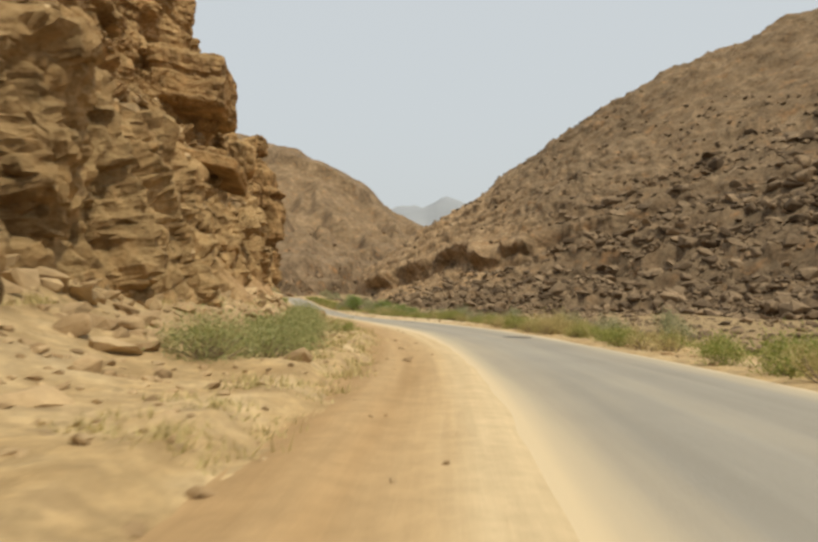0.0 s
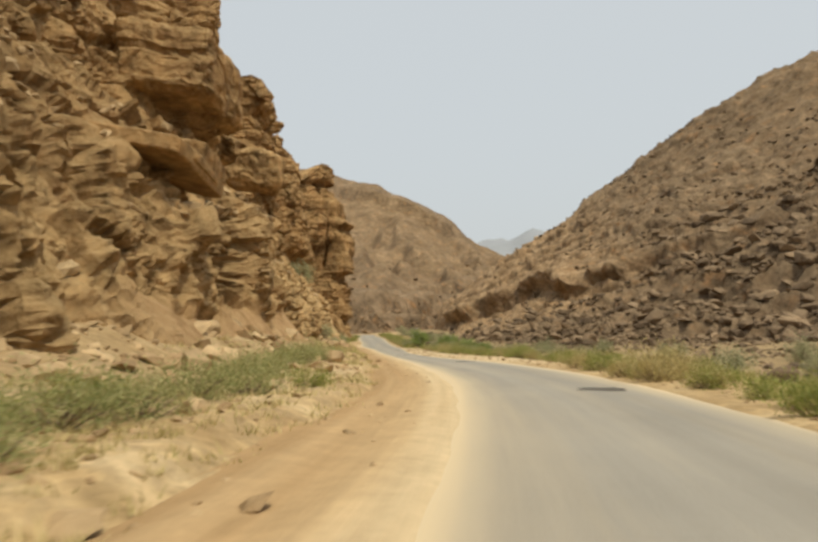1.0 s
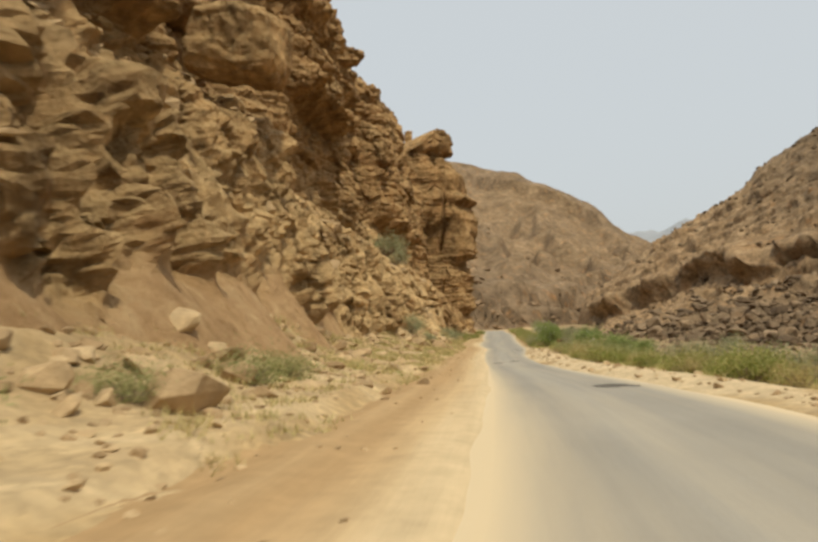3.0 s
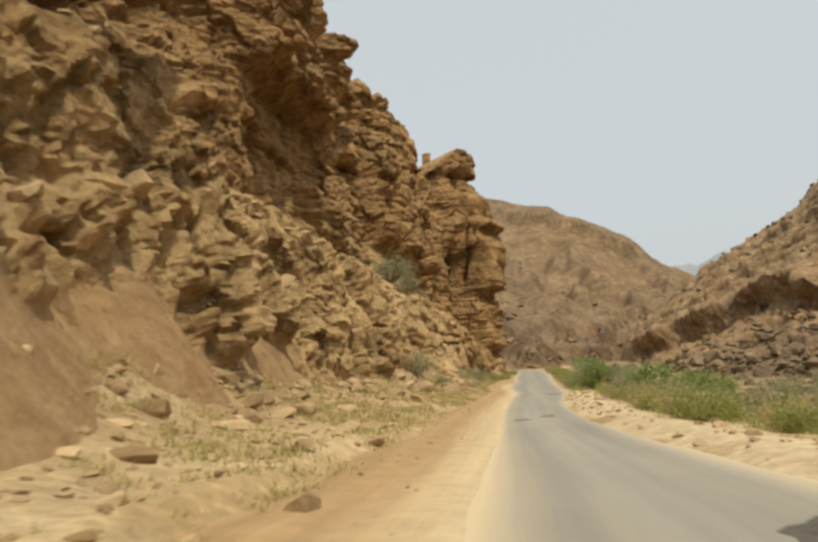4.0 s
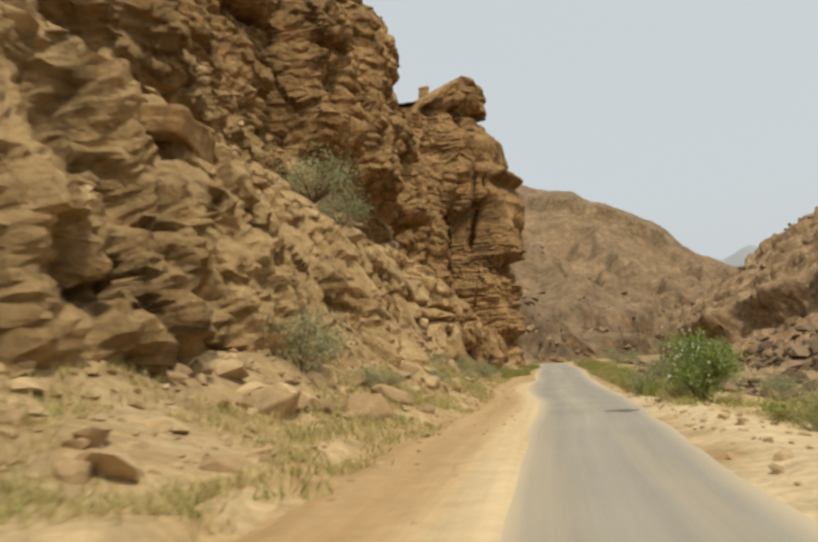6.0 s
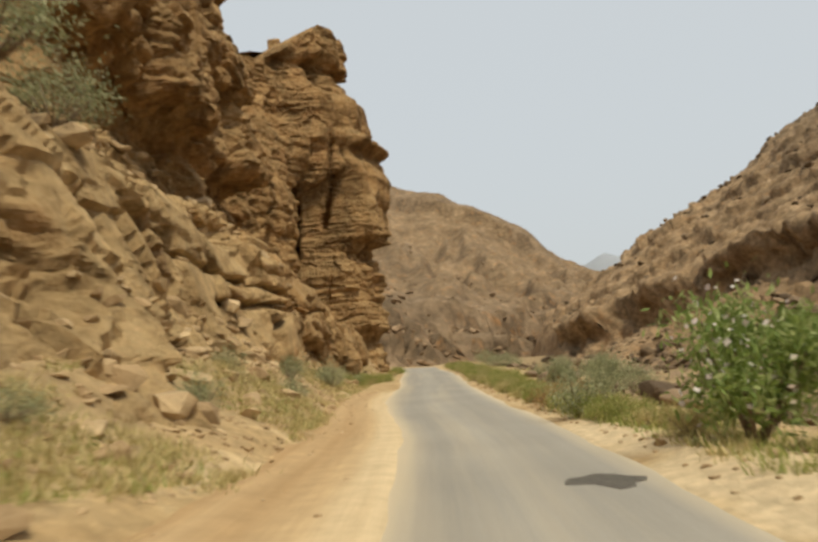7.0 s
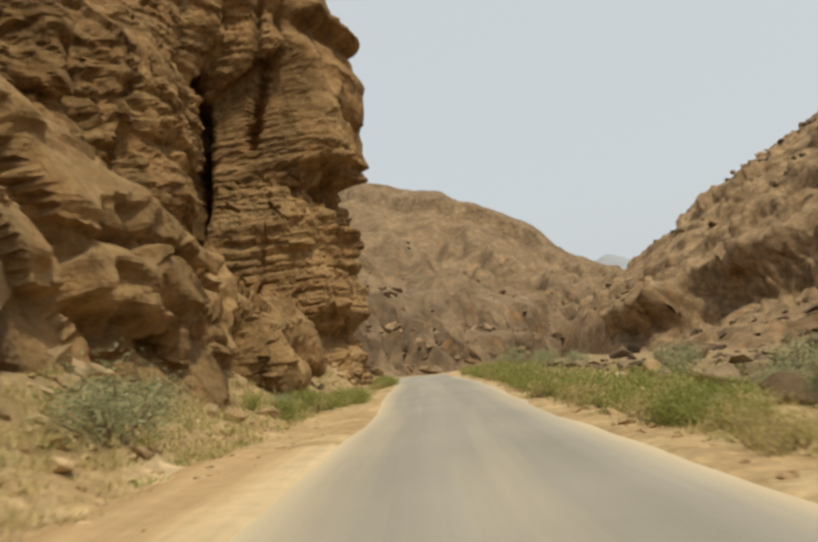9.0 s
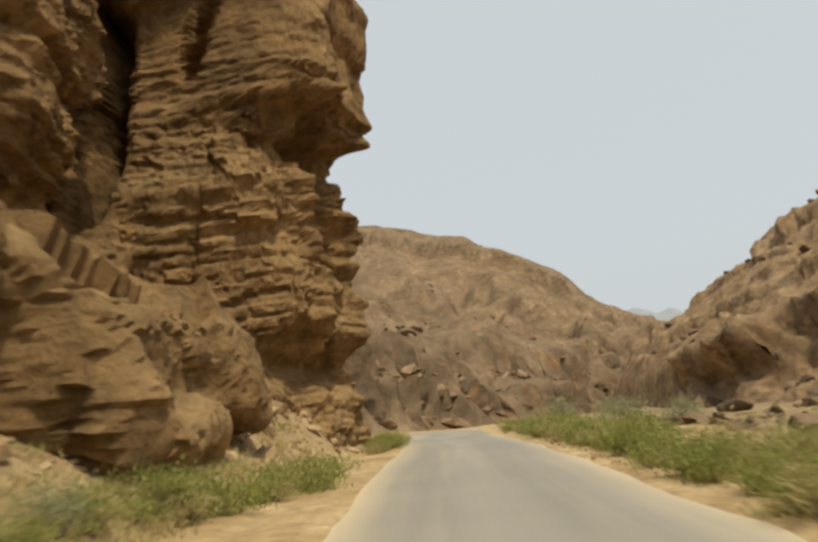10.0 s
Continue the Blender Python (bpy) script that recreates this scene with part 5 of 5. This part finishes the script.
for x, y, s in ((-10.3, 118.0, 1.1), (-9.5, 118.6, 0.9), (-15.6, 148.6, 0.7), (-16.9, 94.9, 0.8)):
    put_shrub("bush", rusties, x, y, s, "dead rusty-brown twiggy bush beside the roadside grass", "bush", "dead bushes")
for x, y, s in ((6, 98, 1.3), (9.5, 84, 1.2), (12, 92, 1.3), (4.5, 106, 1.2), (0.5, 112, 1.1), (14.5, 58, 1.5), (10.8, 60, 0.8), (20, 60, 1.3), (-6.6, 134.5, 1.3), (-10.4, 142.5, 0.8), (-7.2, 143, 1.5), (-11.8, 150.5, 0.8), (-17.2, 172.5, 1.1), (-8.5, 149, 1.3), (-3.5, 127, 1.1), (-4.2, 119, 0.9), (-15.3, 170, 1.0), (-17.5, 192, 1.2), (-10.5, 161, 1.1), (-21, 203, 1.6), (8, 112, 1.4), (16, 80, 1.3), (24, 74, 1.5), (2.7, 94.9, 1.3), (7.0, 82.4, 1.4), (6.2, 57.5, 0.9), (-1.4, 77.5, 0.9), (-0.2, 80.0, 1.0), (-4.6, 94.0, 0.9), (-9.5, 112.5, 1.0)):
    put_shrub("bush", greys, x, y, s, "grey-green twiggy desert bush on the wadi edge", "bush", "wadi bushes")
for x, y, s in ((-16.5, 95.6, 1.25), (-20.3, 121.5, 0.8), (-22.2, 133.4, 1.2), (-22.9, 135.2, 0.95), (-18.6, 117.4, 0.6), (-24.2, 146, 0.5), (-18.5, 112, 0.6), (-16.9, 107, 0.6), (-16.2, 98.8, 0.6), (-16.4, 101.0, 0.5)):
    put_shrub("bush", greys, x, y, s, "low grey-green bush growing below the cliff", "bush", "cliff foot bushes")
for x, y, s, z in ((-22.4, 108.0, 1.9, 8.6), (-22.6, 110.6, 1.4, 7.9)):
    put_shrub("bush", greys, x, y, s, "grey-green bush growing on the cliff ledge", "bush", "ledge bushes", z)
g = random.Random(23)
for x, y, s in ((-3.5, 13.8, 1.0), (-2.9, 15.8, 1.15), (-3.1, 17.6, 1.1), (-2.7, 18.9, 1.0), (-3.6, 22.0, 1.0), (-3.0, 23.0, 0.8), (-3.9, 27.2, 1.05), (-3.4, 29.0, 1.0), (-4.2, 31.4, 0.95), (-4.5, 33.7, 1.0), (-5.4, 39.0, 0.95), (-5.3, 41.0, 1.05), (-5.7, 43.0, 1.0), (-6.0, 47.0, 0.75), (-6.8, 51.8, 0.9), (-7.0, 54.0, 0.8), (-4.2, 20.4, 0.8)):
    put_shrub("bush", sages, x, y, 0.86 * s, "soft green feathery bush on the sandy bank", "bush", "cliff foot bushes")
for x, y, s in ((-1.1, 73.0, 0.95), (-0.6, 75.4, 1.1), (-1.9, 77.6, 1.1), (-2.4, 80.4, 1.0), (1.0, 73.5, 0.9), (-3.2, 84.2, 0.9), (-3.9, 88.6, 0.85), (-5.0, 93.5, 0.8), (-10.7, 121.2, 0.7), (-10.6, 122.8, 0.75), (-11.2, 124.8, 0.65)):
    put_shrub("bush", sages, x, y, s, "dense yellow-green grassy bush at the road verge", "bush", "verge bushes")
for _ in range(5):
    y = g.uniform(13, 33)
    x = -3.4 - 0.02 * y + g.gauss(0, 0.7)
    put_shrub("grass_clump", greens if g.random() < .7 else dries, x, y, g.uniform(0.5, 0.8), "soft green grass clump on the sandy verge", "grass", "verge grass clumps")
for _ in range(170):
    y = g.uniform(104, 178)
    x = float(edge_r(y)) + 0.75 + abs(g.gauss(0, 0.9))
    put_shrub("grass_clump", greens if g.random() < .65 else dries, x, y, g.uniform(0.45, 0.75) * (1 if y < 136 else 1.3), "green and straw-coloured grass clump at the road edge", "grass", "roadside grass clumps")
for _ in range(100):
    y = g.uniform(11, 98)
    x = float(edge_r(y)) + (0.5 if y < 45 else 1.9) + abs(g.gauss(0, 1.4))
    put_shrub("grass_clump", greens if g.random() < .55 else dries, x, y, g.uniform(0.5, 1.0), "green and yellow grass clump beyond the road edge", "grass", "roadside grass clumps")
for x, y, s in ((6.1, 35.4, 1.2), (6.6, 36.4, 1.3), (5.9, 37.6, 1.0), (7.0, 33.8, 0.9)):
    put_shrub("grass_clump", dries, x, y, s, "tall straw-yellow grass clump beyond the road edge", "grass", "roadside grass clumps")
for x, y in ((-24.1, 144.6), (-24.4, 146.6), (-24.3, 148.6), (-24.4, 149.6), (-23.9, 151.9), (-24.1, 153.2), (-24.4, 154.6), (-25.8, 165.0), (-26.4, 167.6), (-26.5, 169.4)):
    for _ in range(3):
        put_shrub("grass_clump", greens if g.random() < .7 else dries, x + g.gauss(0, 0.35), y + g.gauss(0, 0.5), g.uniform(0.5, 0.85), "small green grass clump at the road edge", "grass", "roadside grass clumps")


def grass_field(name, spots, label, seed, mat):
    """Fine dry blades in small tufts, one mesh."""
    g = random.Random(seed)
    vs, fs = [], []
    for x, y, z, h in spots:
        for _ in range(22):
            a, lean = g.uniform(0, 6.28), g.uniform(0.3, 1.3)
            px, py = x + g.gauss(0, .17), y + g.gauss(0, .17)
            hh, w = h * g.uniform(0.35, 0.9), 0.013
            dx, dy = math.cos(a) * lean * hh, math.sin(a) * lean * hh
            n = len(vs)
            vs += [(px - w * math.sin(a), py + w * math.cos(a), z), (px + w * math.sin(a), py - w * math.cos(a), z), (px + dx, py + dy, z + hh)]
            fs.append((n, n + 1, n + 2))
    me = bpy.data.meshes.new(name)
    me.from_pydata(vs, [], fs)
    me.materials.append(mat)
    return tagged(new(name, me), label, "grass", kind="stuff")


dry, fresh = [], []
for _ in range(8000):
    y = g.uniform(6, 172)
    a, b = float(edge_l(y)), float(foot_l(y))
    x = a - 2.2 - (a - b - 2.0) * g.random()
    if y < 60 and g.random() < 0.65:
        continue
    if y > 125 and g.random() < 0.35:
        continue
    (fresh if g.random() < 0.12 and y > 55 else dry).append((x, y, g.uniform(.1, .26) * (1 + 0.25 * (y > 80))))
for _ in range(2600):
    y = g.uniform(8, 172)
    x = float(edge_r(y)) + (2.4 if y < 100 else 0.8) + g.expovariate(0.35)
    (fresh if g.random() < 0.5 else dry).append((x, y, g.uniform(.14, .38)))
for name, spots, label, mat in (("dry_grass", dry, "thin dry grass tufts on the sandy verges", leaf_dry), ("green_grass", fresh, "thin yellow-green grass tufts on the sandy verges", leaf_grass)):
    spots = np.array(spots)
    spots = spots[vnoise(spots[:, 0] * 0.3, spots[:, 1] * 0.3, 0 * spots[:, 0], 77) > -0.2]
    grass_field(name, settled(spots), label, 31, mat)


# ---- road patches ----
def road_patch(x, y, w, d, seed):
    g = random.Random(seed)
    n = 14
    bm = bmesh.new()
    ring = []
    for i in range(n):
        a = 6.283 * i / n
        k = g.uniform(0.5, 1.12)
        px, py = x + w * k * math.cos(a), y + d * k * math.sin(a)
        ring.append(bm.verts.new((px, py, float(road_z(py)) + 0.004)))
    low = [bm.verts.new((v.co.x, v.co.y, v.co.z - 0.03)) for v in ring]
    bm.faces.new(ring)
    for i in range(n):
        bm.faces.new((ring[i], low[i], low[(i + 1) % n], ring[(i + 1) % n]))
    me = bpy.data.meshes.new("road_patch")
    bm.to_mesh(me)
    bm.free()
    me.materials.append(patch_tar)
    return tagged(new("road_patch", me), "dark worn tar patch on the asphalt road", "road patch", "road patches")


for i, (x, y, w, d) in enumerate(((4.4, 32.6, 0.75, 0.8), (-5.4, 75.9, 0.27, 0.45), (-5.9, 74.3, 0.25, 0.3), (-9.5, 102.2, 0.5, 0.6), (-0.05, 57.6, 0.6, 0.65))):
    road_patch(x, y, w, d, 50 + i)
